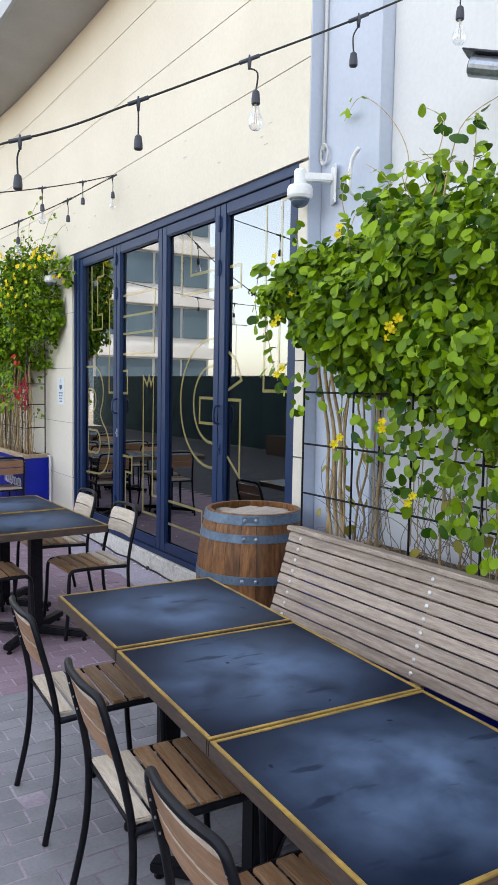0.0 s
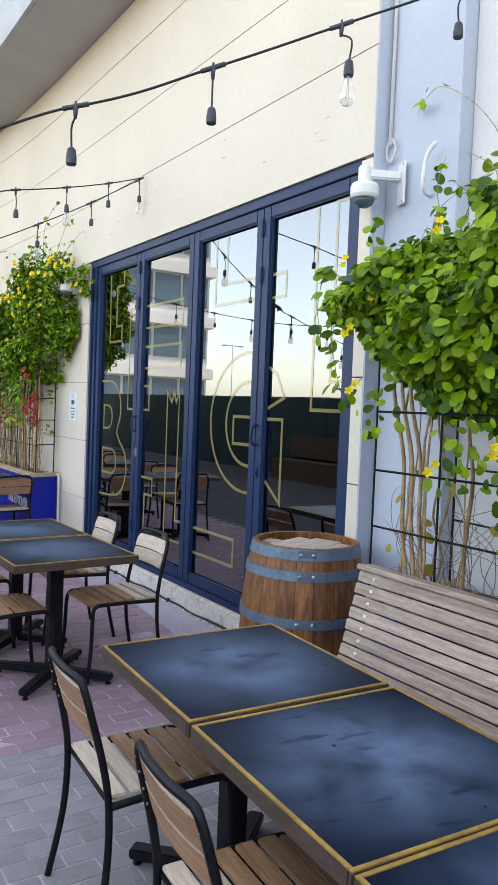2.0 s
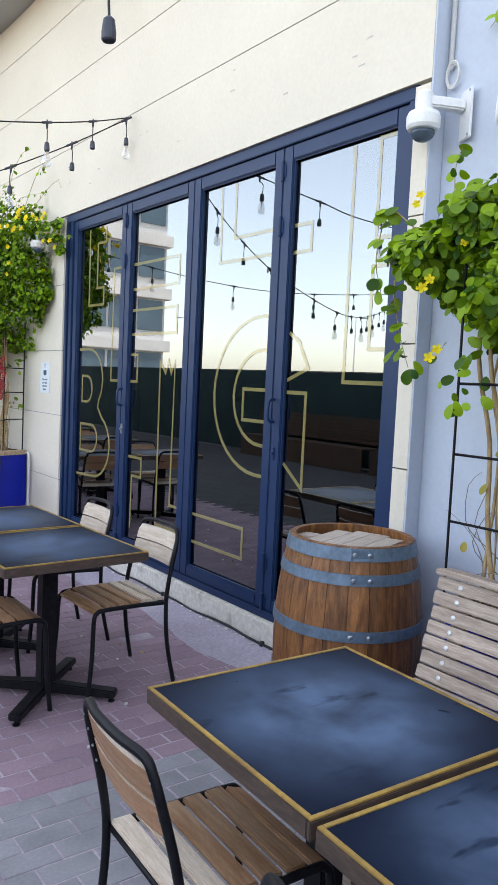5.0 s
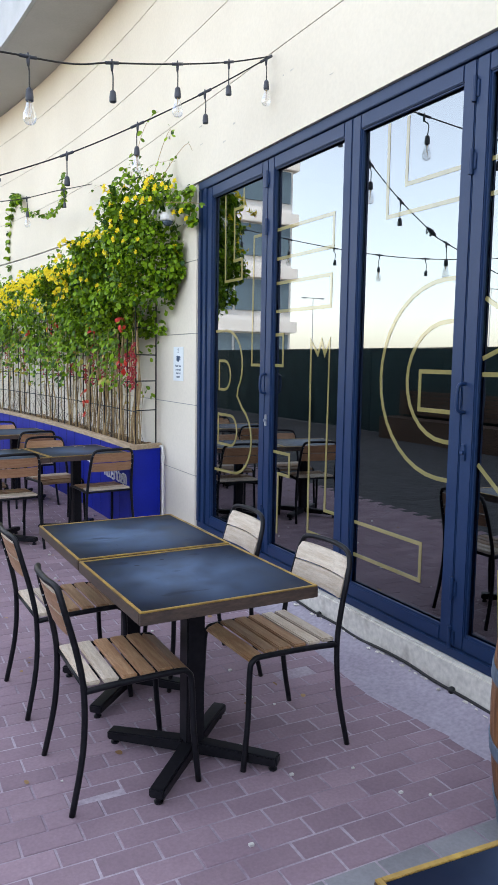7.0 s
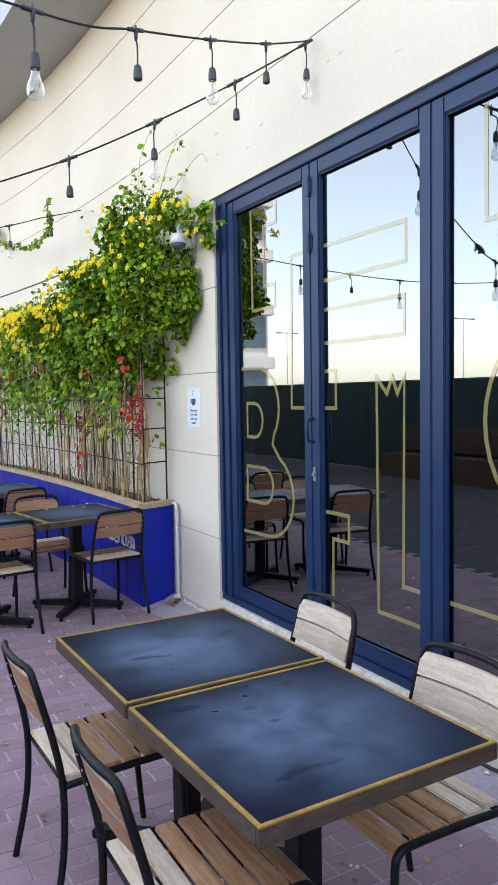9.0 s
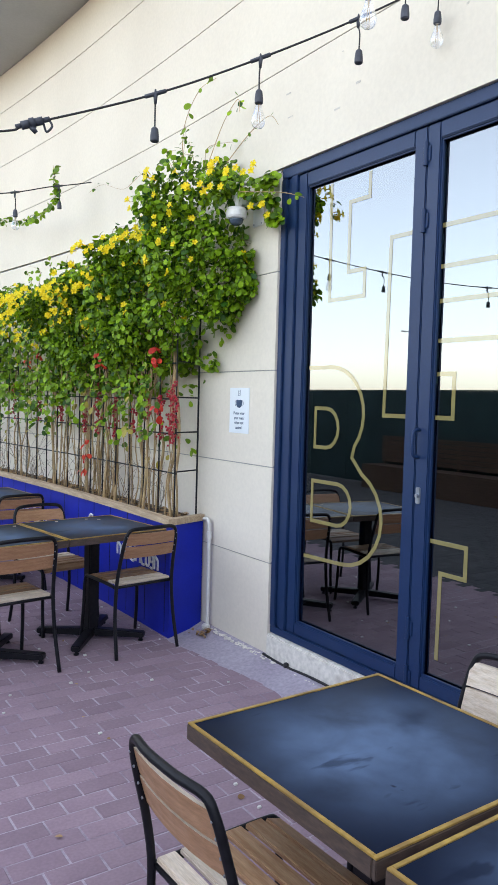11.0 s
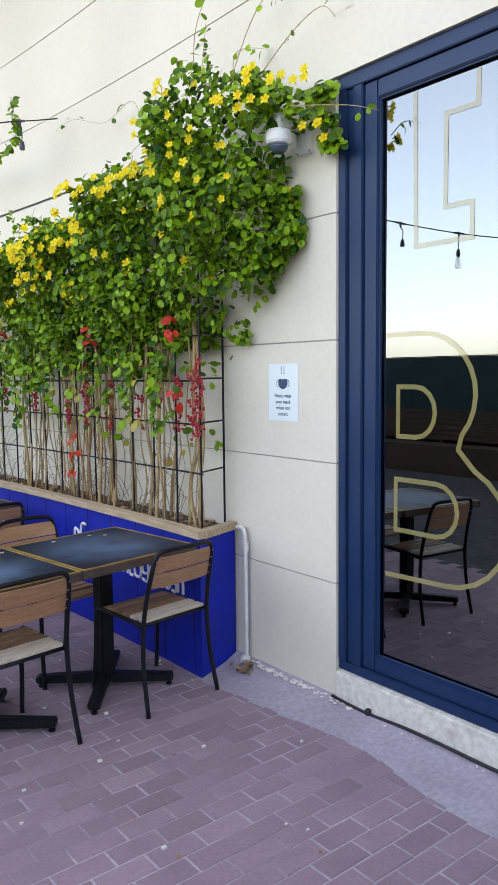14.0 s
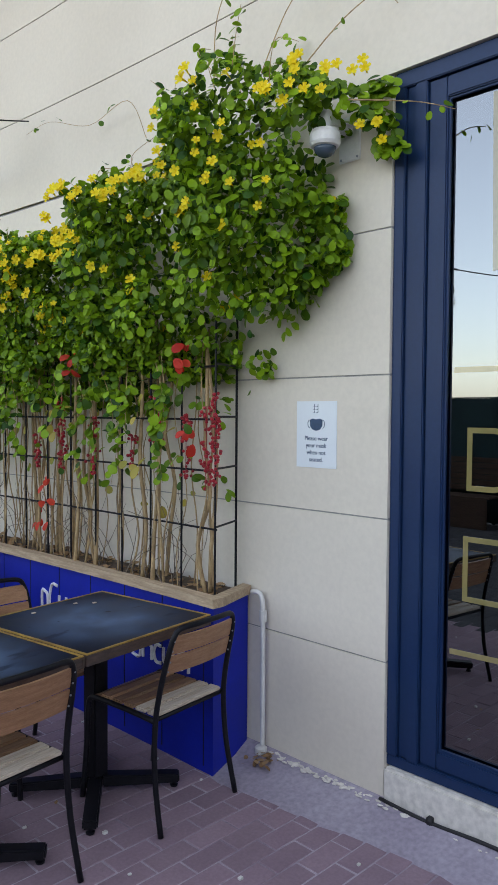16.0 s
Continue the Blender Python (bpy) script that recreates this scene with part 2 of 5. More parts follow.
STEM = material("dry_cane_stem", (0.52, 0.365, 0.18), (0.30, 0.20, 0.10), scale=14, rough=0.75, vary=0.3, stretch=(3, 3, 1), bump=0.4, island=True)
TWIG = material("dry_grey_twig", (0.25, 0.20, 0.15), (0.16, 0.13, 0.10), scale=14, rough=0.85, vary=0.2, island=True)
LEAF_NEAR = leaf_material("bright_green_leaf", (0.016, 0.075, 0.004), (0.30, 0.47, 0.012), rough=0.4, glow=0.28)
LEAF_FAR = leaf_material("mid_green_leaf", (0.014, 0.068, 0.005), (0.29, 0.48, 0.016), rough=0.42, glow=0.28)
LEAF_OLD = leaf_material("yellowing_leaf", (0.32, 0.30, 0.05), (0.46, 0.36, 0.06), glow=0.3)
PETAL = leaf_material("yellow_petal", (0.88, 0.65, 0.010), (0.92, 0.77, 0.03), rough=0.5, glow=0.35)
REDLEAF = leaf_material("red_leaf", (0.55, 0.03, 0.02), (0.75, 0.08, 0.04), rough=0.45, glow=0.35)
BERRY = material("red_berry", (0.42, 0.014, 0.028), (0.30, 0.010, 0.02), scale=30, rough=0.3, vary=0.25, island=True)
PAPER = material("white_paper", (0.74, 0.79, 0.82), (0.72, 0.77, 0.80), scale=3, rough=0.35, fine=0.01)
INK = material("navy_ink", (0.03, 0.07, 0.14), rough=0.5)
LETTER = material("white_sign_paint", (0.74, 0.74, 0.74), rough=0.5)
SCREEN = material("dark_green_fence_screen", (0.007, 0.034, 0.040), (0.005, 0.026, 0.031), scale=2.0, rough=0.8, bump=0.3, bump_scale=40)
# near-black stands in for the lack of light indoors
ROOMDARK = material("unlit_room_dark", (0.016, 0.020, 0.020), (0.012, 0.015, 0.015), scale=2, rough=0.8)
GREYPAVER = material("grey_paver", (0.25, 0.247, 0.265), (0.205, 0.203, 0.218), scale=5, rough=0.85, vary=0.09, bump=0.3, bump_scale=80, fine=0.08)
MAUVEPAVER = material("mauve_paver", (0.282, 0.198, 0.236), (0.238, 0.164, 0.202), scale=3, rough=0.85, vary=0.10, bump=0.3, bump_scale=80, fine=0.08)
GREYREST = material("grey_paver_field", (0.25, 0.247, 0.265), (0.205, 0.203, 0.218), scale=5, rough=0.85, vary=0.09, bump=0.3, bump_scale=80, fine=0.08, island=True)
MAUVEREST = material("mauve_paver_field", (0.282, 0.198, 0.236), (0.238, 0.164, 0.202), scale=3, rough=0.85, vary=0.10, bump=0.3, bump_scale=80, fine=0.08, island=True)
# pavers outside direct view, coloured dark so the panes mirror a darker floor
CHARCOAL = material("darkened_paver_field", (0.048, 0.048, 0.053), (0.036, 0.037, 0.041), scale=4, rough=0.85, vary=0.12, bump=0.3, bump_scale=80, fine=0.08, island=True)
SAND = material("pale_joint_sand", (0.40, 0.34, 0.39), (0.25, 0.195, 0.24), scale=2.6, rough=0.95, bump=0.4, bump_scale=60, contrast=(0.42, 0.62))
DUSTY = material("dusty_cement_strip", (0.37, 0.335, 0.395), (0.31, 0.27, 0.33), scale=2, rough=0.9, bump=0.2, bump_scale=50)
GROUND = material("sandy_ground", (0.36, 0.31, 0.25), (0.28, 0.24, 0.19), scale=0.3, rough=0.95)
TOWERWHITE = material("white_tower_cladding", (0.72, 0.73, 0.74), scale=0.3, rough=0.6, fine=0.03)
TOWERGLASS = material("blue_tower_glass", (0.10, 0.16, 0.21), (0.07, 0.12, 0.17), scale=0.4, rough=0.15, fine=0.03)
GLASS = glass_material("reflective_door_glass", 0.25, (0.20, 0.26, 0.25), 4.0)
BULBGLASS = glass_material("clear_bulb_glass", 0.16, (0.96, 0.96, 0.96), 1.8)


# ---- building helpers ----
def thing(name, loc=(0, 0, 0), rz=0.0, label="", category="", group="", kind=""):
    ob = new(name)
    ob.empty_display_size = 0.1
    ob.matrix_basis = pose(*loc, 0, 0, rz)
    return tagged(ob, label, category, group, kind)


def part(name, bm, mat, parent=None, label="", smooth=False, kind=""):
    """Links a bmesh as one mesh object under a thing or a part."""
    me = bpy.data.meshes.new(name)
    bm.to_mesh(me)
    bm.free()
    for mm in (mat if isinstance(mat, (list, tuple)) else [mat]):
        me.materials.append(mm)
    if smooth:
        me.polygons.foreach_set("use_smooth", [True] * len(me.polygons))
    ob = new(name, me)
    ob.parent = parent
    return tagged(ob, label, kind=kind)


def share(name, me, m, parent, label=""):
    """Another object on the same mesh."""
    ob = new(name, me)
    ob.parent = parent
    ob.matrix_basis = m
    return tagged(ob, label)


def add_box(bm, lo, hi, bevel=0.0, m=None):
    """A box between two corners, its edges rounded off."""
    t = bmesh.new()
    bmesh.ops.create_cube(t, size=1.0)
    lo, hi = Vector(lo), Vector(hi)
    for v in t.verts:
        v.co = Vector(((v.co.x + 0.5) * (hi.x - lo.x) + lo.x, (v.co.y + 0.5) * (hi.y - lo.y) + lo.y, (v.co.z + 0.5) * (hi.z - lo.z) + lo.z))
    if bevel:
        bmesh.ops.bevel(t, geom=t.edges[:], offset=bevel, segments=2, affect="EDGES")
    if m is not None:
        t.transform(m)
    merge(bm, t)
    return bm


def merge(bm, t):
    me = bpy.data.meshes.new("t")
    t.to_mesh(me)
    t.free()
    bm.from_mesh(me)
    bpy.data.meshes.remove(me)


def box(lo, hi, bevel=0.0, m=None):
    return add_box(bmesh.new(), lo, hi, bevel, m)


def rounded(points, steps=5):
    """A smooth line through the points."""
    p = [Vector(q) for q in points]
    out = []
    for i in range(len(p) - 1):
        a, b, c, d = p[max(i - 1, 0)], p[i], p[i + 1], p[min(i + 2, len(p) - 1)]
        for k in range(steps):
            t = k / steps
            out.append(0.5 * ((2 * b) + (c - a) * t + (2 * a - 5 * b + 4 * c - d) * t * t + (3 * b - a - 3 * c + d) * t ** 3))
    return out + [p[-1]]


def tube(bm, pts, r, sides=8, taper=1.0, closed=False):
    """A round bar along a line."""
    pts = [Vector(q) for q in pts]
    n = len(pts)
    rings, side = [], None
    for i, q in enumerate(pts):
        if closed:
            d = (pts[(i + 1) % n] - pts[i - 1]).normalized()
        else:
            d = (pts[min(i + 1, n - 1)] - pts[max(i - 1, 0)]).normalized()
        if side is None:
            side = d.orthogonal().normalized()
        side = (side - d * side.dot(d)).normalized()
        up = d.cross(side)
        rr = r * (1 + (taper - 1) * i / max(n - 1, 1))
        rings.append([bm.verts.new(q + (side * math.cos(a) + up * math.sin(a)) * rr) for a in (2 * math.pi * k / sides for k in range(sides))])
    for i in range(n if closed else n - 1):
        a, b = rings[i], rings[(i + 1) % n]
        for k in range(sides):
            bm.faces.new((a[k], a[(k + 1) % sides], b[(k + 1) % sides], b[k]))
    if not closed:
        bm.faces.new(rings[0][::-1])
        bm.faces.new(rings[-1])
    return bm


def lathe(bm, profile, sides=24, m=None):
    """A turned shape: (radius, height) pairs about z."""
    rings = []
    for r, z in profile:
        rings.append([bm.verts.new((r * math.cos(2 * math.pi * k / sides), r * math.sin(2 * math.pi * k / sides), z)) for k in range(sides)])
    for a, b in zip(rings, rings[1:]):
        for k in range(sides):
            bm.faces.new((a[k], a[(k + 1) % sides], b[(k + 1) % sides], b[k]))
    bm.faces.new(rings[0][::-1])
    bm.faces.new(rings[-1])
    if m is not None:
        bm.transform(m)
    return bm


def bend(y):
    """How far the long wall swings in towards the terrace beyond the doors."""
    return -0.0145 * max(y - 11.0, 0.0) ** 2


WALL, GL = 4.32, 4.385
D0, D1, DTOP, DBOT = 6.25, 10.285, 2.98, 0.19
JOINTS = [0.615 + 0.587 * k for k in range(8)]
EAVE = 5.12


# ---- setting: walls ----
def wall_course(bm, y0, y1, z0, z1, face, back, steps):
    """One course of blocks, following the bend."""
    ys = [y0 + (y1 - y0) * i / steps for i in range(steps + 1)]
    ring = []
    for y in ys:
        f, b = face + bend(y), back + bend(y)
        ring.append([bm.verts.new((f, y, z0)), bm.verts.new((f, y, z1)), bm.verts.new((b, y, z1)), bm.verts.new((b, y, z0))])
    for a, b in zip(ring, ring[1:]):
        for k in range(4):
            bm.faces.new((a[k], b[k], b[(k + 1) % 4], a[(k + 1) % 4]))
    bm.faces.new(ring[0][::-1])
    bm.faces.new(ring[-1])


far_end = 30.0
courses = [0.0] + JOINTS + [EAVE + 0.02]
wall = thing("wall_east", kind="structure", label="cream painted block wall with thin horizontal joints", category="wall")
for i, (z0, z1) in enumerate(zip(courses, courses[1:])):
    bm = bmesh.new()
    gap = 0.0035
    a0, a1 = z0 + (gap if i else 0), z1 - gap
    if a0 < DTOP - 0.1:
        wall_course(bm, D1, far_end, a0, min(a1, 9), WALL, WALL + 0.3, 40)
        if a1 > DTOP:
            wall_course(bm, 6.16, D1, DTOP, a1, WALL, WALL + 0.3, 2)
            wall_course(bm, 6.16, D0, a0, DTOP, WALL, WALL + 0.3, 1)
        else:
            wall_course(bm, 6.16, D0, a0, a1, WALL, WALL + 0.3, 1)
    else:
        wall_course(bm, 6.16, far_end, max(a0, DTOP), a1, WALL, WALL + 0.3, 46)
    bmesh.ops.recalc_face_normals(bm, faces=bm.faces)
    part("wall_course", bm, CREAM, wall)
bm = bmesh.new()
for z in JOINTS:
    if z < DTOP:
        wall_course(bm, D1, far_end, z - 0.006, z + 0.006, WALL + 0.006, WALL + 0.2, 40)
    else:
        wall_course(bm, 6.165, far_end, z - 0.006, z + 0.006, WALL + 0.006, WALL + 0.2, 46)
bmesh.ops.recalc_face_normals(bm, faces=bm.faces)
part("joint_mortar", bm, GROOVE, wall, "grey recessed mortar joints")

tagged(part("wall_pilaster", box((4.415, 5.65, 0), (4.75, 6.155, 6.2), 0.004), PALE), "pale blue-grey painted pilaster beside the doors", "wall", kind="structure")
tagged(part("wall_near", box((4.50, -3.0, 0), (4.80, 5.645, 6.2)), OFFWHITE), "off-white painted wall behind the bench", "wall", kind="structure")
tagged(part("wall_cap", box((4.32, 6.162, EAVE + 0.025), (4.75, 8.2, 6.2)), CREAM), "cream painted upper wall", "wall", kind="structure")

# added cover sheet: the end face's bluish shade is put into its colour
tagged(part("wall_return", box((4.3215, 6.150, 0), (4.412, 6.1585, 6.2)), PALE), "thin blue-grey sheet giving the cream wall's end face its shaded tint", "wall", kind="structure")

# eave with its grey underside and light fascia
eave = thing("ceiling_eave", kind="structure", label="curved overhanging eave with grey underside", category="eave")
bm = bmesh.new()
wall_course(bm, 8.2, far_end, EAVE + 0.021, EAVE + 0.10, WALL - 0.70, WALL + 0.3, 46)
bmesh.ops.recalc_face_normals(bm, faces=bm.faces)
part("soffit", bm, SOFFIT, eave)
bm = bmesh.new()
wall_course(bm, 8.2, far_end, EAVE + 0.021, EAVE + 0.62, WALL - 0.74, WALL - 0.702, 46)
bmesh.ops.recalc_face_normals(bm, faces=bm.faces)
part("fascia", bm, FASCIA, eave, "light grey fascia board")
bm = bmesh.new()
wall_course(bm, 8.2, far_end, EAVE + 0.62, EAVE + 0.70, WALL - 0.76, WALL + 2.0, 46)
bmesh.ops.recalc_face_normals(bm, faces=bm.faces)
part("roof_slab", bm, FASCIA, eave)

# white stone kerb under the doors, with the conduit at its foot
tagged(part("door_kerb", box((4.308, 6.16, 0.0), (4.445, D1 - 0.003, DBOT - 0.003), 0.010), SILL), "chipped white stone kerb under the glass doors", "kerb", kind="structure")
bm = bmesh.new()
line = [(4.296 + 0.006 * math.sin(k * 2.3), 6.2 + 0.215 * k, 0.060 + 0.006 * math.sin(k * 1.3) + 0.004 * math.sin(k * 3.7)) for k in range(20)]
tube(bm, rounded(line, 3), 0.0075, 6)
for y in (7.15, 8.3, 9.35, 10.05):
    add_box(bm, (4.282, y - 0.012, 0.044), (4.307, y + 0.012, 0.076), 0.004)
tagged(part("floor_cable", bm, CABLE, smooth=True), "black cable clipped along the foot of the kerb", "cable")

# ---- setting: glazed folding doors ----
JY = [D0, 7.235, 8.18, 9.15, D1]
doors = thing("door_1", kind="structure", label="navy blue folding glass doors with gold outline lettering, closed", category="door")
F0, F1 = 4.338, 4.43
frame_bm = bmesh.new()
add_box(frame_bm, (F0, D0, DTOP - 0.065), (F1, D1, DTOP - 0.001), 0.004)
add_box(frame_bm, (F0, D0, DBOT), (F1, D1, DBOT + 0.045), 0.004)
add_box(frame_bm, (F0, D0, DBOT + 0.046), (F1, D0 + 0.05, DTOP - 0.066), 0.004)
add_box(frame_bm, (F0, D1 - 0.145, DBOT + 0.046), (F1, D1 - 0.09, DTOP - 0.066), 0.004)
add_box(frame_bm, (F0 + 0.012, D1 - 0.09, DBOT + 0.046), (F1, D1 - 0.05, DTOP - 0.066), 0.004)
add_box(frame_bm, (F0 - 0.004, D1 - 0.05, DBOT + 0.046), (F1, D1 - 0.001, DTOP - 0.066), 0.004)
part("door_frame", frame_bm, NAVY, doors)
spans = [(D0 + 0.052, 7.233), (7.237, 8.178), (8.182, 9.148), (9.152, D1 - 0.147)]
for k, (a, b) in enumerate(spans):
    leaf = bmesh.new()
    z0, z1, s = DBOT + 0.048, DTOP - 0.069, 0.078
    x0, x1 = F0 + 0.014, F0 + 0.075
    add_box(leaf, (x0, a, z0), (x1, a + s, z1), 0.005)
    add_box(leaf, (x0, b - s, z0), (x1, b, z1), 0.005)
    add_box(leaf, (x0, a + s, z1 - s), (x1, b - s, z1), 0.005)
    add_box(leaf, (x0, a + s, z0), (x1, b - s, z0 + s - 0.01), 0.005)
    lf = part("door_leaf", leaf, NAVY, doors)
    bead = bmesh.new()
    for lo, hi in (((x0 + 0.012, a + s, z0 + s - 0.01), (x0 + 0.022, a + s + 0.008, z1 - s)), ((x0 + 0.012, b - s - 0.008, z0 + s - 0.01), (x0 + 0.022, b - s, z1 - s)),
                   ((x0 + 0.012, a + s + 0.008, z1 - s - 0.008), (x0 + 0.022, b - s - 0.008, z1 - s)), ((x0 + 0.010, a + s + 0.008, z0 + s - 0.01), (x0 + 0.022, b - s - 0.008, z0 + s + 0.002))):
        add_box(bead, lo, hi)
    part("glazing_bead", bead, NAVY, lf)
    pane = part("pane", box((GL, a + s + 0.001, z0 + s - 0.008), (GL + 0.006, b - s - 0.001, z1 - s - 0.001)), GLASS, lf, "dark reflective glass pane")
    pane.visible_shadow = False
# hinges on every other joint, handles and locks
for y in (7.235, 9.15):
    for z in (0.28, 0.52, 2.47, 2.78):
        h = bmesh.new()
        tube(h, [(F0 + 0.004, y, z - 0.055), (F0 + 0.004, y, z + 0.055)], 0.011, 10)
        add_box(h, (F0 + 0.008, y - 0.026, z - 0.035), (F0 + 0.0155, y + 0.026, z + 0.035), 0.002)
        part("hinge", h, NAVY, doors)
    h = bmesh.new()
    tube(h, rounded([(F0 + 0.012, y - 0.02, 1.355), (F0 - 0.02, y - 0.02, 1.36), (F0 - 0.032, y - 0.02, 1.385), (F0 - 0.032, y - 0.02, 1.455), (F0 - 0.02, y - 0.02, 1.48), (F0 + 0.012, y - 0.02, 1.485)], 4), 0.009, 8)
    part("door_handle", h, NAVY, doors, smooth=True)
    h = bmesh.new()
    add_box(h, (F0 + 0.006, y - 0.044, 1.13), (F0 + 0.0155, y - 0.014, 1.21), 0.004)
    tube(h, [(F0 - 0.004, y - 0.029, 1.17), (F0 + 0.014, y - 0.029, 1.17)], 0.010, 12)
    part("lock_plate", h, STEEL if y > 9 else NAVY, doors)


# gold outline lettering on the panes: strokes in (y, z)
def stroke(points, closed=False, w=0.021):
    bm = bmesh.new()
    p = [Vector((y, z)) for y, z in points]
    n = len(p)
    left, right = [], []
    for i in range(n):
        a = p[i - 1] if (i or closed) else p[i]
        c = p[(i + 1) % n] if (i < n - 1 or closed) else p[i]
        d0, d1 = (p[i] - a), (c - p[i])
        d0 = d0.normalized() if d0.length else d1.normalized()
        d1 = d1.normalized() if d1.length else d0
        t = (d0 + d1).normalized() if (d0 + d1).length > 1e-4 else d0
        nn = Vector((-t.y, t.x))
        k = w / 2 / max(0.45, abs(nn.dot(Vector((-d0.y, d0.x)))))
        left.append(p[i] + nn * k)
        right.append(p[i] - nn * k)
    x0, x1 = GL - 0.0018, GL - 0.0002
    vs = [[bm.verts.new((x, q.x, q.y)) for x, q in ((x0, l), (x0, r), (x1, r), (x1, l))] for l, r in zip(left, right)]
    for i in range(n if closed else n - 1):
        a, b = vs[i], vs[(i + 1) % n]
        for k in range(4):
            bm.faces.new((a[k], a[(k + 1) % 4], b[(k + 1) % 4], b[k]))
    bmesh.ops.recalc_face_normals(bm, faces=bm.faces)
    part("gold_line", bm, GOLD, doors, "thin gold outline on the glass")


def arc(cy, cz, ry, rz_, a0, a1, n=10):
    return [(cy + ry * math.cos(radians(a0 + (a1 - a0) * i / n)), cz + rz_ * math.sin(radians(a0 + (a1 - a0) * i / n))) for i in range(n + 1)]


stroke([(10.03, 1.80), (9.88, 1.80)] + arc(9.83, 1.54, -0.27, 0.26, 90, -40) + [(9.64, 1.31)] + arc(9.70, 0.99, -0.30, 0.27, 62, -90) + [(10.03, 0.71)])
stroke([(9.96, 1.57)] + arc(9.86, 1.46, -0.10, 0.11, 90, -90, 8) + [(9.96, 1.35)], True)
stroke([(9.97, 1.155)] + arc(9.75, 1.04, -0.11, 0.115, 90, -90, 8) + [(9.97, 0.925)], True)
stroke([(9.88, 2.81), (9.87, 2.17), (9.59, 2.17), (9.59, 2.31), (9.72, 2.31), (9.72, 2.68), (9.57, 2.68), (9.57, 2.81)])
stroke([(9.235, 2.44), (9.40, 2.44), (9.41, 1.545), (9.235, 1.545)])
stroke([(9.065, 1.545), (8.96, 1.545), (8.96, 1.75), (9.065, 1.75)])
stroke([(9.065, 2.44), (8.39, 2.44), (8.39, 2.25), (9.065, 2.25)])
stroke([(9.065, 2.09), (8.40, 2.09), (8.40, 1.905), (9.065, 1.905)])
stroke([(8.265, 0.50), (8.60, 0.50), (8.61, 1.70), (8.53, 1.62), (8.49, 1.70), (8.45, 1.62), (8.40, 1.70), (8.41, 0.67), (8.265, 0.67)])
stroke([(9.065, 0.96), (8.85, 0.96), (8.85, 0.815), (8.995, 0.815), (9.0, 0.40)])
stroke([(7.32, 1.975)] + arc(7.40, 1.495, -0.49, 0.48, 92, 268, 18) + [(7.32, 1.015)])
stroke([(7.32, 1.775)] + arc(7.38, 1.4875, -0.29, 0.2875, 90, 270, 14) + [(7.32, 1.20)])
stroke([(7.32, 1.535), (7.57, 1.535), (7.57, 1.345), (7.32, 1.345)])
stroke([(7.148, 1.87), (7.06, 1.82), (6.97, 1.67), (7.148, 1.60)])
stroke([(7.148, 1.53), (6.98, 1.53), (6.98, 0.99), (7.148, 1.12)])
stroke([(7.89, 2.81), (7.885, 2.335), (7.32, 2.335)])
stroke([(7.735, 2.81), (7.735, 2.475), (7.32, 2.475)])
stroke([(8.095, 0.665), (7.515, 0.665), (7.515, 0.475), (8.095, 0.475)])
stroke([(6.69, 2.81), (6.69, 1.60), (6.385, 1.60), (6.385, 1.77), (6.52, 1.77), (6.52, 2.185), (6.385, 2.185)])
stroke([(6.385, 2.81), (6.51, 2.81), (6.51, 2.32), (6.385, 2.32)])
stroke([(7.148, 2.47), (7.0, 2.47), (7.0, 2.32), (7.148, 2.32)])
stroke([(6.96, 0.335), (6.985, 0.655), (6.80, 0.655)])

# room box behind the doors, its dimness put into the near-black colour
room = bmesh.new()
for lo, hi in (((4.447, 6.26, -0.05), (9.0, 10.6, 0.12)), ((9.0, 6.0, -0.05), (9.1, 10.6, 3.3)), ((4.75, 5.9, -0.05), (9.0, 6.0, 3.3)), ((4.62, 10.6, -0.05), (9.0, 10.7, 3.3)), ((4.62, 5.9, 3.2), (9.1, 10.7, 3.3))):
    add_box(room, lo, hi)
tagged(part("wall_room", room, ROOMDARK), "plain box room behind the glass doors, coloured near-black for its dimness", "room", kind="structure")

# ---- setting: ground, fence, distance ----
tagged(part("ground", box((-900, -900, -0.30), (900, 900, -0.06)), GROUND), "flat sandy ground", "ground", kind="structure")
pavement = tagged(part("pavement", box((1.64, -3.5, -0.055), (4.50, far_end, -0.0025)), SAND), "paved terrace of grey and mauve brick pavers", "pavement", kind="structure")
# bed of the strip that is darkened for the glass reflections
tagged(part("pavement_edge", box((-3.6, -3.5, -0.055), (1.639, far_end, -0.0025)), CHARCOAL), "paved strip towards the fence, darkened to charcoal for the door reflections", "pavement", kind="structure")
tagged(part("wall_south", box((-3.7, -3.2, 0), (4.5, -3.02, 3.0)), OFFWHITE), "plain off-white wall closing the terrace", "wall", kind="structure")

strip = bmesh.new()
ys = [5.9 + 0.5 * k for k in range(49)]
prev = None
for k, yy in enumerate(ys):
    e = 4.03 + 0.05 * math.sin(k * 1.7) + 0.03 * math.sin(k * 4.1) + bend(yy)
    cur = [strip.verts.new((e, yy, -0.003)), strip.verts.new((4.20 + bend(yy), yy, 0.024)), strip.verts.new((4.40 + bend(yy), yy, 0.080)), strip.verts.new((4.40 + bend(yy), yy, -0.05)), strip.verts.new((e, yy, -0.05))]
    if prev:
        for j in range(5):
            strip.faces.new((prev[j], cur[j], cur[(j + 1) % 5], prev[(j + 1) % 5]))
    else:
        strip.faces.new(cur)
    prev = cur
strip.faces.new(prev[::-1])
bmesh.ops.recalc_face_normals(strip, faces=strip.faces)
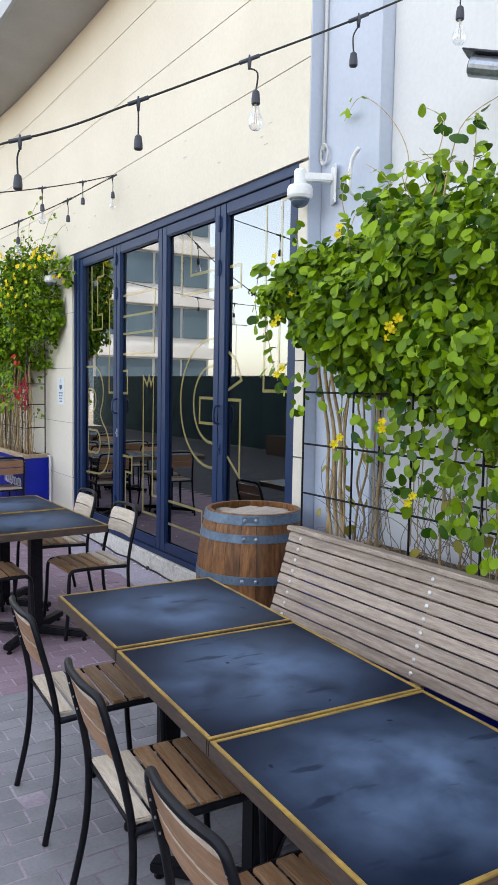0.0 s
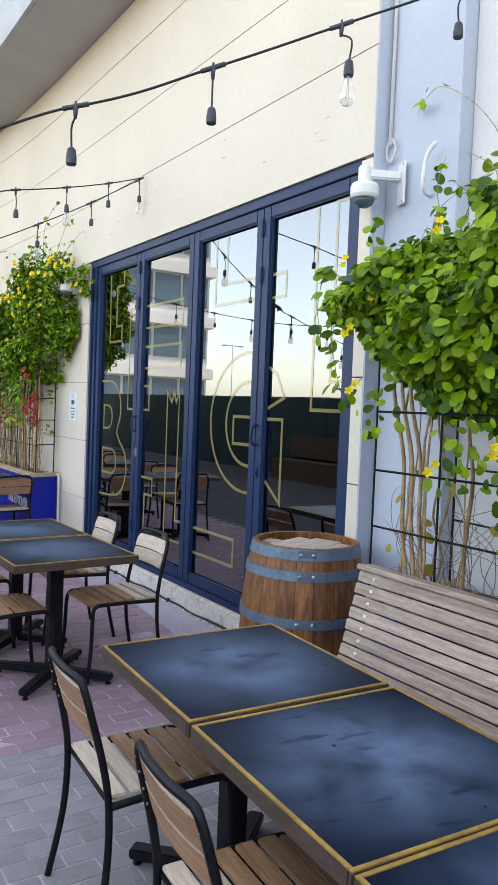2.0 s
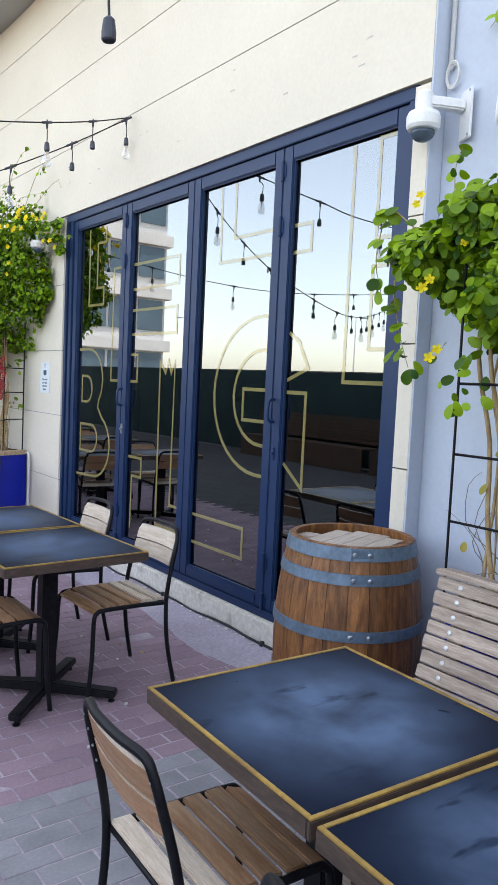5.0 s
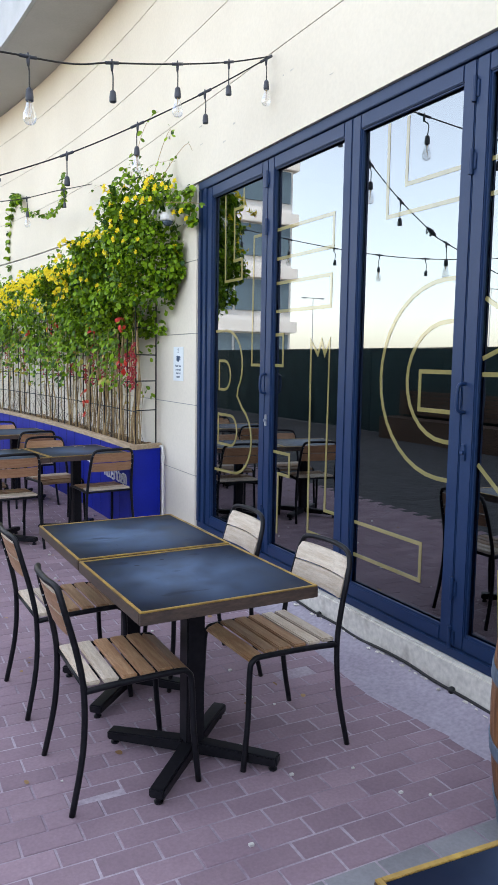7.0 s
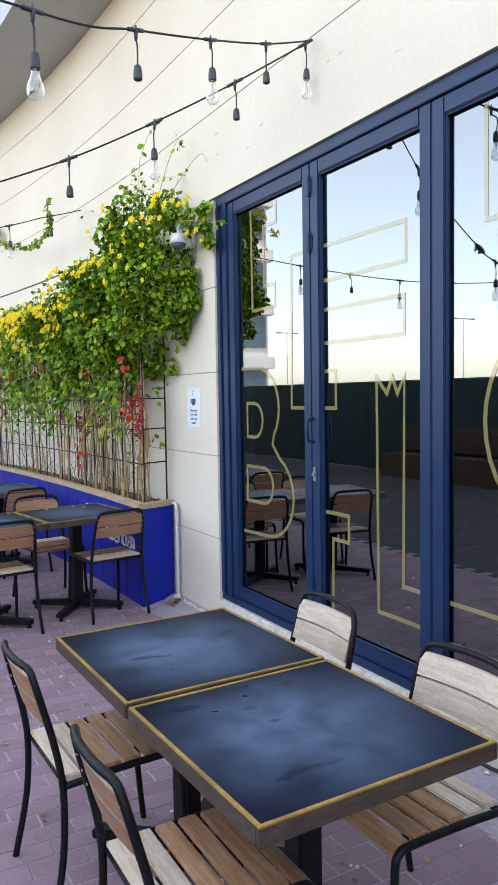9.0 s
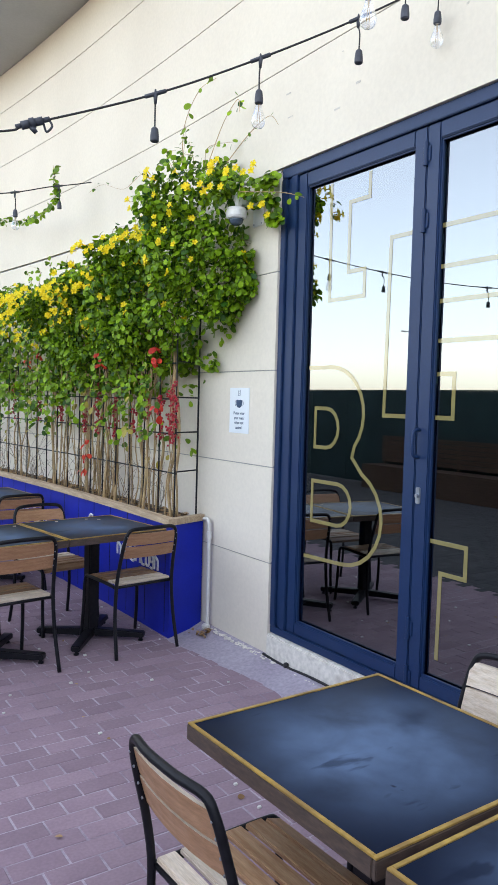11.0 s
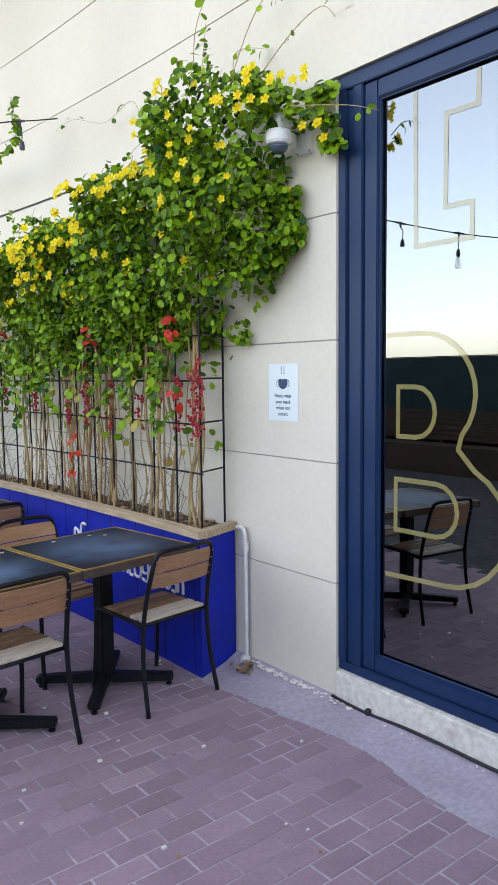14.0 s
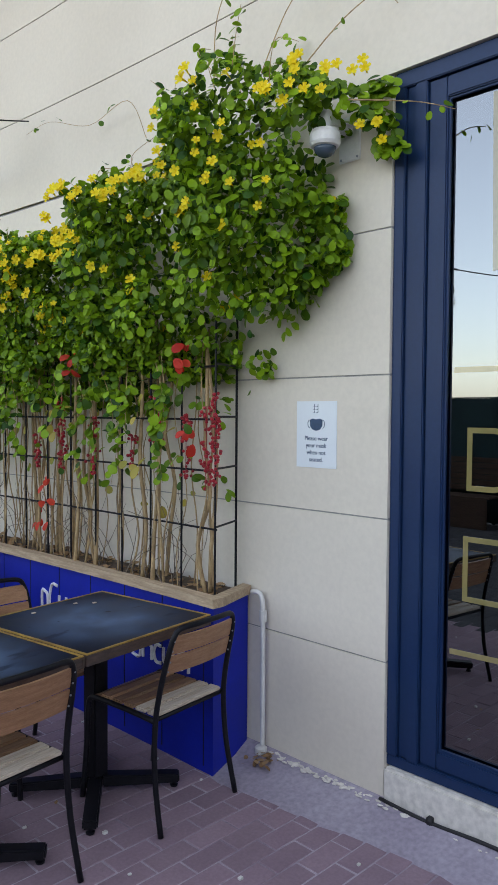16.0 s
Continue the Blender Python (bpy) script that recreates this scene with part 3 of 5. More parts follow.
tagged(part("cement_strip", strip, DUSTY), "dusty cement haunch along the foot of the wall", "pavement", kind="structure")

fence = thing("fence", kind="structure", label="dark green screened terrace fence", category="fence")
for k in range(14):
    y0 = -3.0 + k * 2.4
    part("screen_panel", box((-3.46, y0 + 0.03, 0.02), (-3.42, y0 + 2.37, 1.88), 0.004), SCREEN, fence)
    part("fence_post", box((-3.48, y0 - 0.03, -0.004), (-3.415, y0 + 0.028, 1.90), 0.005), SCREEN, fence)
    part("top_rail", box((-3.465, y0 + 0.03, 1.882), (-3.415, y0 + 2.37, 1.90), 0.004), SCREEN, fence)


def street_lamp(x, y, h):
    lamp = thing("street_lamp", (x, y, -0.06), label="tall grey street lamp far off", category="lamp", group="street lamps")
    part("pole", tube(bmesh.new(), [(0, 0, 0), (0, 0, h)], 0.09, 8, 0.5), STEEL, lamp)
    part("arm", tube(bmesh.new(), [(-1.2, 0, h), (1.2, 0, h)], 0.04, 6), STEEL, lamp)
    for s in (-1, 1):
        part("lantern", box((s * 1.2 - 0.3, -0.12, h - 0.08), (s * 1.2 + 0.3, 0.12, h + 0.06), 0.03), STEEL, lamp)


for x, y, h in ((-55, 38, 9), (-48, 60, 9), (-62, 18, 9), (-40, 80, 9)):
    street_lamp(x, y, h)

tower = thing("office_building", (-9.2, 46, -0.06), label="white multi-storey building with blue glass bands", category="building")
part("core", box((-8.0, 0, 0), (8.0, 14, 17.4)), TOWERWHITE, tower)
for f in range(5):
    z = 1.2 + f * 3.3
    part("floor_band", box((-8.3, -0.35, z + 2.2), (8.3, -0.02, z + 2.9), 0.03), TOWERWHITE, tower)
    part("side_band", box((-8.35, 0.0, z + 2.2), (-8.02, 14, z + 2.9), 0.03), TOWERWHITE, tower)
    for k in range(8):
        win = part("window", box((-7.8 + k * 1.96, -0.12, z + 0.2), (-7.8 + k * 1.96 + 1.75, -0.01, z + 2.1), 0.02), TOWERGLASS, tower)
part("roof_parapet", box((-8.3, -0.35, 17.4), (8.3, 14, 18.0), 0.05), TOWERWHITE, tower)


FENCEWOOD = material("dark_stained_bench_wood", (0.075, 0.045, 0.03), (0.045, 0.027, 0.02), scale=5, rough=0.6, vary=0.15, stretch=(14, 1.2, 14), bump=0.2)
for k in range(5):
    fb = thing("fence_bench", (-3.05, -2.4 + 4.0 * k, 0), 0, "dark slatted bench standing against the fence", "bench", "fence benches")
    for j in range(6):
        part("back_slat", box((-0.30, 0.0, 0.50 + 0.085 * j), (-0.275, 3.8, 0.575 + 0.085 * j), 0.004), FENCEWOOD, fb)
    for j in range(5):
        part("seat_slat", box((-0.24 + 0.1 * j, 0.0, 0.43), (-0.155 + 0.1 * j, 3.8, 0.455), 0.004), FENCEWOOD, fb)
    part("front_panel", box((0.22, 0.0, 0.0), (0.245, 3.8, 0.429), 0.004), FENCEWOOD, fb)
    for y in (0.05, 1.9, 3.75):
        part("leg", box((-0.33, y - 0.03, 0.0), (-0.302, y + 0.03, 1.0), 0.004), FENCEWOOD, fb)

# ---- tables ----
def cafe_table(x, y, group, rz=0.0, s=0.70):
    """Square table on a cross foot, its top 0.75 m up."""
    t = thing("cafe_table", (x, y, 0), rz, "square navy-topped cafe table with brass trim and black cross foot", "table", group)
    h = s / 2
    part("tabletop", box((-h + 0.012, -h + 0.012, 0.715), (h - 0.012, h - 0.012, 0.7495), 0.002), TABLETOP, t)
    for k in range(4):
        part("edge_band", box((-h, -h, 0.705), (h - 0.0125, -h + 0.0115, 0.7462), 0.002, pose(0, 0, 0, 0, 0, 90 * k)), BAND, t, "dark brown edge band")
        part("brass_trim", box((-h + 0.0015, -h + 0.0015, 0.7465), (h - 0.0135, -h + 0.0130, 0.7515), 0.001, pose(0, 0, 0, 0, 0, 90 * k)), BRASS, t, "worn brass edge trim")
    part("column", box((-0.038, -0.038, 0.07), (0.038, 0.038, 0.70), 0.006), BLACK, t)
    part("top_plate", box((-0.2, -0.2, 0.701), (0.2, 0.2, 0.7145), 0.003), BLACK, t)
    for k in range(4):
        arm = bmesh.new()
        add_box(arm, (0.03, -0.03, 0.025), (0.358, 0.03, 0.075), 0.006)
        for v in arm.verts:
            if v.co.x > 0.3 and v.co.z > 0.05:
                v.co.z -= 0.014
        arm.transform(pose(0, 0, 0, 0, 0, 45 + 90 * k))
        a = part("foot_arm", arm, BLACK, t)
        part("levelling_foot", lathe(bmesh.new(), [(0.016, 0.0), (0.018, 0.008), (0.010, 0.012), (0.010, 0.026)], 10, pose(0, 0, 0, 0, 0, 45 + 90 * k) @ pose(0.335, 0, 0)), BLACK, a)
    return t


for k in range(3):
    cafe_table(2.94 - 0.0425 * k, 5.15 - 0.722 * min(k, 1) - 0.704 * max(k - 1, 0), "tables along the bench", (-2.8, -3.4, -3.1)[k])
for k in range(2):
    cafe_table(3.018 - 0.016 * k, 7.236 + 0.722 * k, "tables in front of the doors", (1.8, 1.2)[k])
for k in range(2):
    cafe_table(3.568 - 0.703 * k, 11.246 - 0.1 * k, "tables beside the blue planter", 8.0)
for k in range(2):
    cafe_table(3.36 - 0.705 * k, 13.15 - 0.08 * k, "far tables beside the blue planter", 6.4)
for k in range(2):
    cafe_table(3.10 - 0.71 * k, 15.1, "far tables beside the blue planter", -0.9)


# ---- chairs ----
def slat(w, d, h, bevel=0.004):
    return box((-w / 2, -d / 2, -h / 2), (w / 2, d / 2, h / 2), bevel)


def build_chair(front, label):
    c = thing("slatted_chair", (0, 0, 0), 0, label, "chair", "terrace chairs")
    r = 0.0115
    loop = [(-0.225, -0.246, 0.0), (-0.215, -0.203, 0.22), (-0.205, -0.195, 0.42), (-0.198, -0.215, 0.56), (-0.19, -0.25, 0.70), (-0.178, -0.266, 0.765), (-0.15, -0.274, 0.797),
            (-0.06, -0.292, 0.805), (0.06, -0.292, 0.805), (0.15, -0.274, 0.797), (0.178, -0.266, 0.765), (0.19, -0.25, 0.70), (0.198, -0.215, 0.56), (0.205, -0.195, 0.42), (0.215, -0.203, 0.22), (0.225, -0.246, 0.0)]
    part("back_frame", tube(bmesh.new(), rounded(loop, 4), r, 10), BLACK, c, smooth=True)
    for s in (-1, 1):
        leg = [(s * 0.203, -0.19, 0.43), (s * 0.20, -0.05, 0.437), (s * 0.198, 0.15, 0.440), (s * 0.198, 0.192, 0.43), (s * 0.199, 0.208, 0.39), (s * 0.204, 0.216, 0.20), (s * 0.208, 0.236, 0.0)]
        part("front_leg", tube(bmesh.new(), rounded(leg, 4), r, 10), BLACK, c, smooth=True)
    part("cross_rail", tube(bmesh.new(), [(-0.197, 0.185, 0.43), (0.197, 0.185, 0.43)], 0.009, 8), BLACK, c, smooth=True)
    part("rear_rail", tube(bmesh.new(), [(-0.2, -0.185, 0.432), (0.2, -0.185, 0.432)], 0.009, 8), BLACK, c, smooth=True)
    n = 6
    for k in range(n):
        y = -0.162 + k * 0.068
        b = slat(0.384, 0.0555, 0.016)
        for v in b.verts:
            if k == n - 1 and v.co.y > 0:
                v.co.z -= 0.016
        b.transform(pose(0, y, 0.450 - (0.006 if k == n - 1 else 0)))
        part("seat_slat", b, BLEACHED if k < 2 else SEATWOOD, c)
    for k in range(2):
        z = 0.652 + 0.082 * k
        b = bmesh.new()
        segs = 6
        vs = []
        for i in range(segs + 1):
            x = -0.182 + 0.364 * i / segs
            bow = -0.018 * (1 - (x / 0.182) ** 2)
            y = -0.232 - (z - 0.652) * 0.28 + bow
            dy = 0.039 * 0.28
            vs.append([b.verts.new((x, y + dy + 0.008, z - 0.037)), b.verts.new((x, y - dy + 0.008, z + 0.037)), b.verts.new((x, y - dy - 0.004, z + 0.037)), b.verts.new((x, y + dy - 0.004, z - 0.037))])
        for p0, p1 in zip(vs, vs[1:]):
            for j in range(4):
                f = b.faces.new((p0[j], p1[j], p1[(j + 1) % 4], p0[(j + 1) % 4]))
                f.material_index = 0 if j in (0, 1) else 1
        b.faces.new(vs[0][::-1])
        b.faces.new(vs[-1])
        bmesh.ops.recalc_face_normals(b, faces=b.faces)
        part("back_slat", b, [front, BACKWOOD], c, "slim wooden back slat")
    rv = bmesh.new()
    for s in (-1, 1):
        for z in (0.63, 0.67, 0.715, 0.755):
            y = -0.232 - (z - 0.652) * 0.28 - 0.012
            lathe_bm = lathe(bmesh.new(), [(0.004, 0.0), (0.0035, 0.003), (0.001, 0.004)], 8, pose(s * 0.180, y, z, 90))
            merge(rv, lathe_bm)
    part("rivet_row", rv, STEEL, c, "small steel rivets", kind="stuff")
    return c


chair = build_chair(BLEACHED, "black tubular chair with sun-bleached wooden slats")
tan_chair = build_chair(BACKWOOD, "black tubular chair with tan varnished wooden slats")
PLACES = [(2.625, 4.50, -94), (2.575, 3.80, -91), (2.737, 7.268, -90), (2.725, 8.05, -88), (3.382, 7.262, 92), (3.385, 8.02, 89)]
FAR = [(2.925, 10.965, 7), (3.47, 11.66, 188), (2.78, 11.60, 186), (3.46, 12.80, 7), (2.73, 12.72, 5),
       (3.30, 13.55, 180), (2.62, 13.55, 178), (3.12, 14.7, 1), (2.42, 14.7, -2), (3.05, 15.55, 179)]
chair.matrix_basis = pose(2.66, 5.25, 0, 0, 0, -93)
for x, y, rz in PLACES:
    copy_thing(chair, pose(x, y, 0, 0, 0, rz))
tan_chair.matrix_basis = pose(3.735, 11.035, 0, 0, 0, 7)
for x, y, rz in FAR:
    copy_thing(tan_chair, pose(x, y, 0, 0, 0, rz))


# ---- bench ----
bench = thing("bench", (3.442, 4.0, 0), 0, "long weathered grey slatted wooden bench", "bench")
B0, B1 = -2.6, 1.50
tilt = Vector((0.10, 0, 0.345)).normalized()
for k in range(8):
    base = Vector((0.340, 0, 0.925)) - tilt * (0.030 + 0.0525 * k)
    m = Matrix.Translation(base) @ Matrix.Rotation(math.atan2(0.10, 0.345), 4, "Y")
    part("back_slat", box((-0.011, B0, -0.0228), (0.022, B1 + 0.004 * math.sin(k * 2.1), 0.0228), 0.004, m), BENCHWOOD, bench)
part("top_cap", box((-0.045, B0, -0.011), (0.05, B1, 0.011), 0.005, pose(0.350, 0, 0.935, 0, 8)), BENCHWOOD, bench)
for k in range(7):
    part("seat_slat", box((-0.20 + 0.066 * k, B0, 0.43), (-0.142 + 0.066 * k, B1, 0.452), 0.004), BENCHWOOD, bench)
screw = lathe(bmesh.new(), [(0.0095, 0.0), (0.009, 0.003), (0.004, 0.0055)], 10)
screw_me = bpy.data.meshes.new("screw_head")
screw.to_mesh(screw_me)
screw.free()
screw_me.materials.append(ZINC)
for y in (1.40, 0.54, -0.30, -1.12, -1.94):
    up = bmesh.new()
    add_box(up, (0.0225, y - 0.03, -0.52), (0.05, y + 0.03, -0.012), 0.004, Matrix.Translation((0.340, 0, 0.925)) @ Matrix.Rotation(math.atan2(0.10, 0.345), 4, "Y"))
    part("back_post", up, BENCHWOOD, bench)
    part("leg", box((-0.16, y - 0.03, 0.0), (-0.09, y + 0.03, 0.4295), 0.004), BENCHWOOD, bench)
    part("leg", box((0.22, y - 0.03, 0.0), (0.29, y + 0.03, 0.4295), 0.004), BENCHWOOD, bench)
    for k in range(8):
        base = Vector((0.340, 0, 0.925)) - tilt * (0.030 + 0.0525 * k)
        m = Matrix.Translation(base + Vector((0, y, 0))) @ Matrix.Rotation(math.atan2(0.10, 0.345), 4, "Y") @ pose(-0.0105, 0, 0, 0, -90)
        share("screw_head", screw_me, m, bench, "steel screw head")


# ---- barrel ----
barrel = thing("barrel", (3.965, 6.14, 0), 20, "old oak wine barrel with blue-grey steel hoops", "barrel")
BH = 0.93


def girth(z):
    return 0.326 - 0.056 * ((z - BH / 2) / (BH / 2)) ** 2


N = 22
st = bmesh.new()
half = math.pi / N
cols = []
for i in range(9):
    z = BH * i / 8
    R = girth(z)
    a = half * 0.975
    row = [(R * 0.998 * math.cos(-a), R * 0.998 * math.sin(-a), z), (R * 1.004, 0, z), (R * 0.998 * math.cos(a), R * 0.998 * math.sin(a), z),
           ((R - 0.024) * math.cos(a), (R - 0.024) * math.sin(a), z), ((R - 0.024) * math.cos(-a), (R - 0.024) * math.sin(-a), z)]
    cols.append([st.verts.new(p) for p in row])
for a, b in zip(cols, cols[1:]):
    for k in range(5):
        st.faces.new((a[k], a[(k + 1) % 5], b[(k + 1) % 5], b[k]))
st.faces.new(cols[0][::-1])
st.faces.new(cols[-1])
bmesh.ops.recalc_face_normals(st, faces=st.faces)
first = part("stave", st, OAK, barrel)
for k in range(1, N):
    share("stave", first.data, pose(0, 0, 0, 0, 0, 360 / N * k), barrel)
for k in range(6):
    w = 0.506 / 6
    y = -0.253 + w * (k + 0.5)
    L = math.sqrt(max(0.250 ** 2 - (abs(y) + w / 2 - 0.006) ** 2, 0.0016))
    part("head_board", box((-L, y - w / 2 + 0.001, BH - 0.05), (L, y + w / 2 - 0.001, BH - 0.03), 0.002), OAKHEAD, barrel, "bleached barrel head board")
for z, h in ((0.900, 0.052), (0.800, 0.046), (0.575, 0.046), (0.33, 0.046), (0.135, 0.046), (0.035, 0.052)):
    hb = bmesh.new()
    lathe(hb, [(girth(z - h / 2) + 0.001, z - h / 2), (girth(z - h / 2) + 0.006, z - h / 2 + 0.001), (girth(z + h / 2) + 0.006, z + h / 2 - 0.001), (girth(z + h / 2) + 0.001, z + h / 2)], 48)
    bmesh.ops.delete(hb, geom=[f for f in hb.faces if len(f.verts) > 4], context="FACES_ONLY")
    hoop = part("hoop", hb, HOOP, barrel, "blue-grey steel hoop")
    for a in (208, 221):
        part("rivet", lathe(bmesh.new(), [(0.013, 0), (0.012, 0.004), (0.005, 0.008)], 10, pose(0, 0, 0, 0, 0, a) @ pose(girth(z) + 0.005, 0, z, 0, 90)), STEEL, hoop)
    part("hoop_lap", box((0, -0.045, z - h / 2 + 0.002), (0.004, 0.045, z + h / 2 - 0.002), 0.0015, pose(0, 0, 0, 0, 0, 214.5) @ pose(girth(z) + 0.004, 0, 0)), HOOP, hoop)


# ---- planters and trellises ----
def planter_shell(bm, y0, y1, x_front, x_back, z0, z1, skew, steps=24):
    ys = [y0 + (y1 - y0) * i / steps for i in range(steps + 1)]
    ring = []
    for i, y in enumerate(ys):
        sk = skew if i == 0 else 0
        ring.append([bm.verts.new((x_front + bend(y), y, z0)), bm.verts.new((x_front + bend(y), y, z1)), bm.verts.new((x_back + bend(y), y + sk, z1)), bm.verts.new((x_back + bend(y), y + sk, z0))])
    for a, b in zip(ring, ring[1:]):
        for k in range(4):
            bm.faces.new((a[k], b[k], b[(k + 1) % 4], a[(k + 1) % 4]))
    bm.faces.new(ring[0][::-1])
    bm.faces.new(ring[-1])
    bmesh.ops.recalc_face_normals(bm, faces=bm.faces)
    return bm


RZ = 0.81
P0, P1 = 10.985, 19.0
plant_l = thing("planter", (0, 0, 0), 0, "long ultramarine planter box with timber rim along the wall", "planter")
part("body", planter_shell(bmesh.new(), P0, P1, 4.01, 4.305, 0.0, RZ - 0.042, 0.08), BLUE, plant_l)
for k in range(26):
    y = P0 + 0.30 * k + 0.06
    part("board_joint", box((4.0075 + bend(y), y, 0.03), (4.0098 + bend(y), y + 0.004, RZ - 0.05)), GASKET, plant_l, "narrow joint between painted boards")
part("rim_front", planter_shell(bmesh.new(), P0 - 0.03, P1, 3.98, 4.04, RZ - 0.041, RZ, 0.0), RIMWOOD, plant_l, "weathered timber rim")
bm = bmesh.new()
for (xa, ya), (xb, yb) in (((4.0405, P0 - 0.03), (4.305, P0 + 0.06)),):
    vs = [bm.verts.new(p) for p in ((xa, ya, RZ - 0.041), (xb, yb, RZ - 0.041), (xb, yb + 0.055, RZ - 0.041), (xa, ya + 0.06, RZ - 0.041), (xa, ya, RZ), (xb, yb, RZ), (xb, yb + 0.055, RZ), (xa, ya + 0.06, RZ))]
    for f in ((0, 3, 2, 1), (4, 5, 6, 7), (0, 1, 5, 4), (1, 2, 6, 5), (2, 3, 7, 6), (3, 0, 4, 7)):
        bm.faces.new([vs[i] for i in f])
part("rim_end", bm, RIMWOOD, plant_l, "weathered timber rim")
part("soil", planter_shell(bmesh.new(), P0 + 0.1, P1 - 0.05, 4.043, 4.262, RZ - 0.04, RZ - 0.02, 0.03), SOIL, plant_l)

plant_r = thing("planter", (0, 0, 0), 0, "ultramarine planter box behind the bench", "planter")
part("body", box((3.885, 1.2, 0), (4.395, 5.55, RZ - 0.042), 0.004), BLUE, plant_r)
part("rim_front", box((3.862, 1.2, RZ - 0.041), (3.915, 5.56, RZ), 0.004), RIMWOOD, plant_r, "weathered timber rim")
part("rim_end", box((3.916, 5.505, RZ - 0.041), (4.395, 5.56, RZ), 0.004), RIMWOOD, plant_r, "weathered timber rim")
part("soil", box((3.917, 1.22, RZ - 0.04), (4.39, 5.503, RZ - 0.02)), SOIL, plant_r)

BAR = 0.0054


def trellis(name_label, y0, y1, step, zs, top, x, bent, ends):
    t = thing("trellis", (0, 0, 0), 0, name_label, "trellis")
    off = bend if bent else (lambda y: 0.0)
    y = y0
    while y <= y1:
        part("upright", tube(bmesh.new(), [(x + off(y), y, RZ - 0.03), (x + off(y), y, top)], BAR, 6), BLACK, t)
        y += step
    n = max(int((y1 - y0) / 0.8), 1)
    for z in zs:
        pts = [(x + 2 * BAR - 0.001 + off(y0 + (y1 - y0) * i / n), y0 + (y1 - y0) * i / n, z) for i in range(n + 1)]
        part("rail", tube(bmesh.new(), pts, BAR, 6), BLACK, t)
        for (xb, yb) in ends:
            part("rail", tube(bmesh.new(), [(x, y0, z + 0.012), (xb, yb, z + 0.012)], BAR, 6), BLACK, t)
    for (xb, yb) in ends:
        part("upright", tube(bmesh.new(), [(xb, yb, RZ - 0.03), (xb, yb, top)], BAR * 1.25, 6), BLACK, t)
    if ends and not bent:
        xb, yb = ends[0]
        part("upright", tube(bmesh.new(), [((x + xb) / 2, (y0 + yb) / 2, RZ - 0.03), ((x + xb) / 2, (y0 + yb) / 2, top)], BAR, 6), BLACK, t)
    return t


trellis("black welded wire trellis over the long planter", 11.03, 18.9, 0.235, (1.10, 1.365, 1.60, 1.84), 2.2, 4.058, True, [(4.285, 11.13)])
trellis("black welded wire trellis behind the bench", 5.565 - 0.38 * 11, 5.57, 0.38, (1.095, 1.345, 1.605, 1.86, 2.1), 2.25, 3.888, False, [(4.36, 5.52)])


# ---- climbing plants ----
def leaf_mesh(size, wide=0.62):
    """One rounded leaf, folded along its rib, base at the origin, along +y, facing +z."""
    prof = [(0.0, 0.0), (0.19, 0.12), (0.32, 0.30), (0.39, 0.54), (0.36, 0.76), (0.21, 0.93), (0.0, 1.0)]
    n = len(prof)
    v = [(0, y * size, 0.2 * y * (1 - y) * size) for w, y in prof]
    f = []
    for s in (-1, 1):
        o = len(v)
        v += [(s * w * wide * 1.5 * size, y * size, (0.2 * y * (1 - y) + 0.14 * w) * size) for w, y in prof[1:-1]]
        quads = [(0, o, 1)] + [(k, o + k - 1, o + k, k + 1) for k in range(1, n - 2)] + [(n - 2, o + n - 3, n - 1)]
        f += [q if s > 0 else q[::-1] for q in quads]
    return np.array(v), f


def scatter(name, spots, size, mat, parent, jitter=0.35, label="", wide=0.62, kind="stuff"):
    """Many leaves in one mesh; spots are (place, way it faces)."""
    v0, f0 = leaf_mesh(1.0, wide)
    allv, allf = [], []
    for p, nrm in spots:
        nrm = (Vector(nrm) + Vector((random.gauss(0, jitter), random.gauss(0, jitter), random.gauss(0, jitter)))).normalized()
        down = Vector((random.gauss(0, 0.6), random.gauss(0, 0.6), -0.7))
        along = (down - nrm * down.dot(nrm)).normalized()
        side = along.cross(nrm)
        s = size * random.uniform(0.6, 1.25)
        m = np.array([side, along, nrm]) * s
        base = len(allv) * len(v0)
        allv.append(v0 @ m + np.array(p))
        allf += [tuple(i + base for i in q) for q in f0]
    me = bpy.data.meshes.new(name)
    me.from_pydata(np.concatenate(allv).tolist(), [], allf)
    me.polygons.foreach_set("use_smooth", [True] * len(me.polygons))
    me.materials.append(mat)
    ob = new(name, me)
    ob.parent = parent
    return tagged(ob, label, kind=kind)


def lerp_profile(table, y):
    ys = [q[0] for q in table]
    return [float(np.interp(y, ys, [q[k] for q in table])) for k in range(1, len(table[0]))]


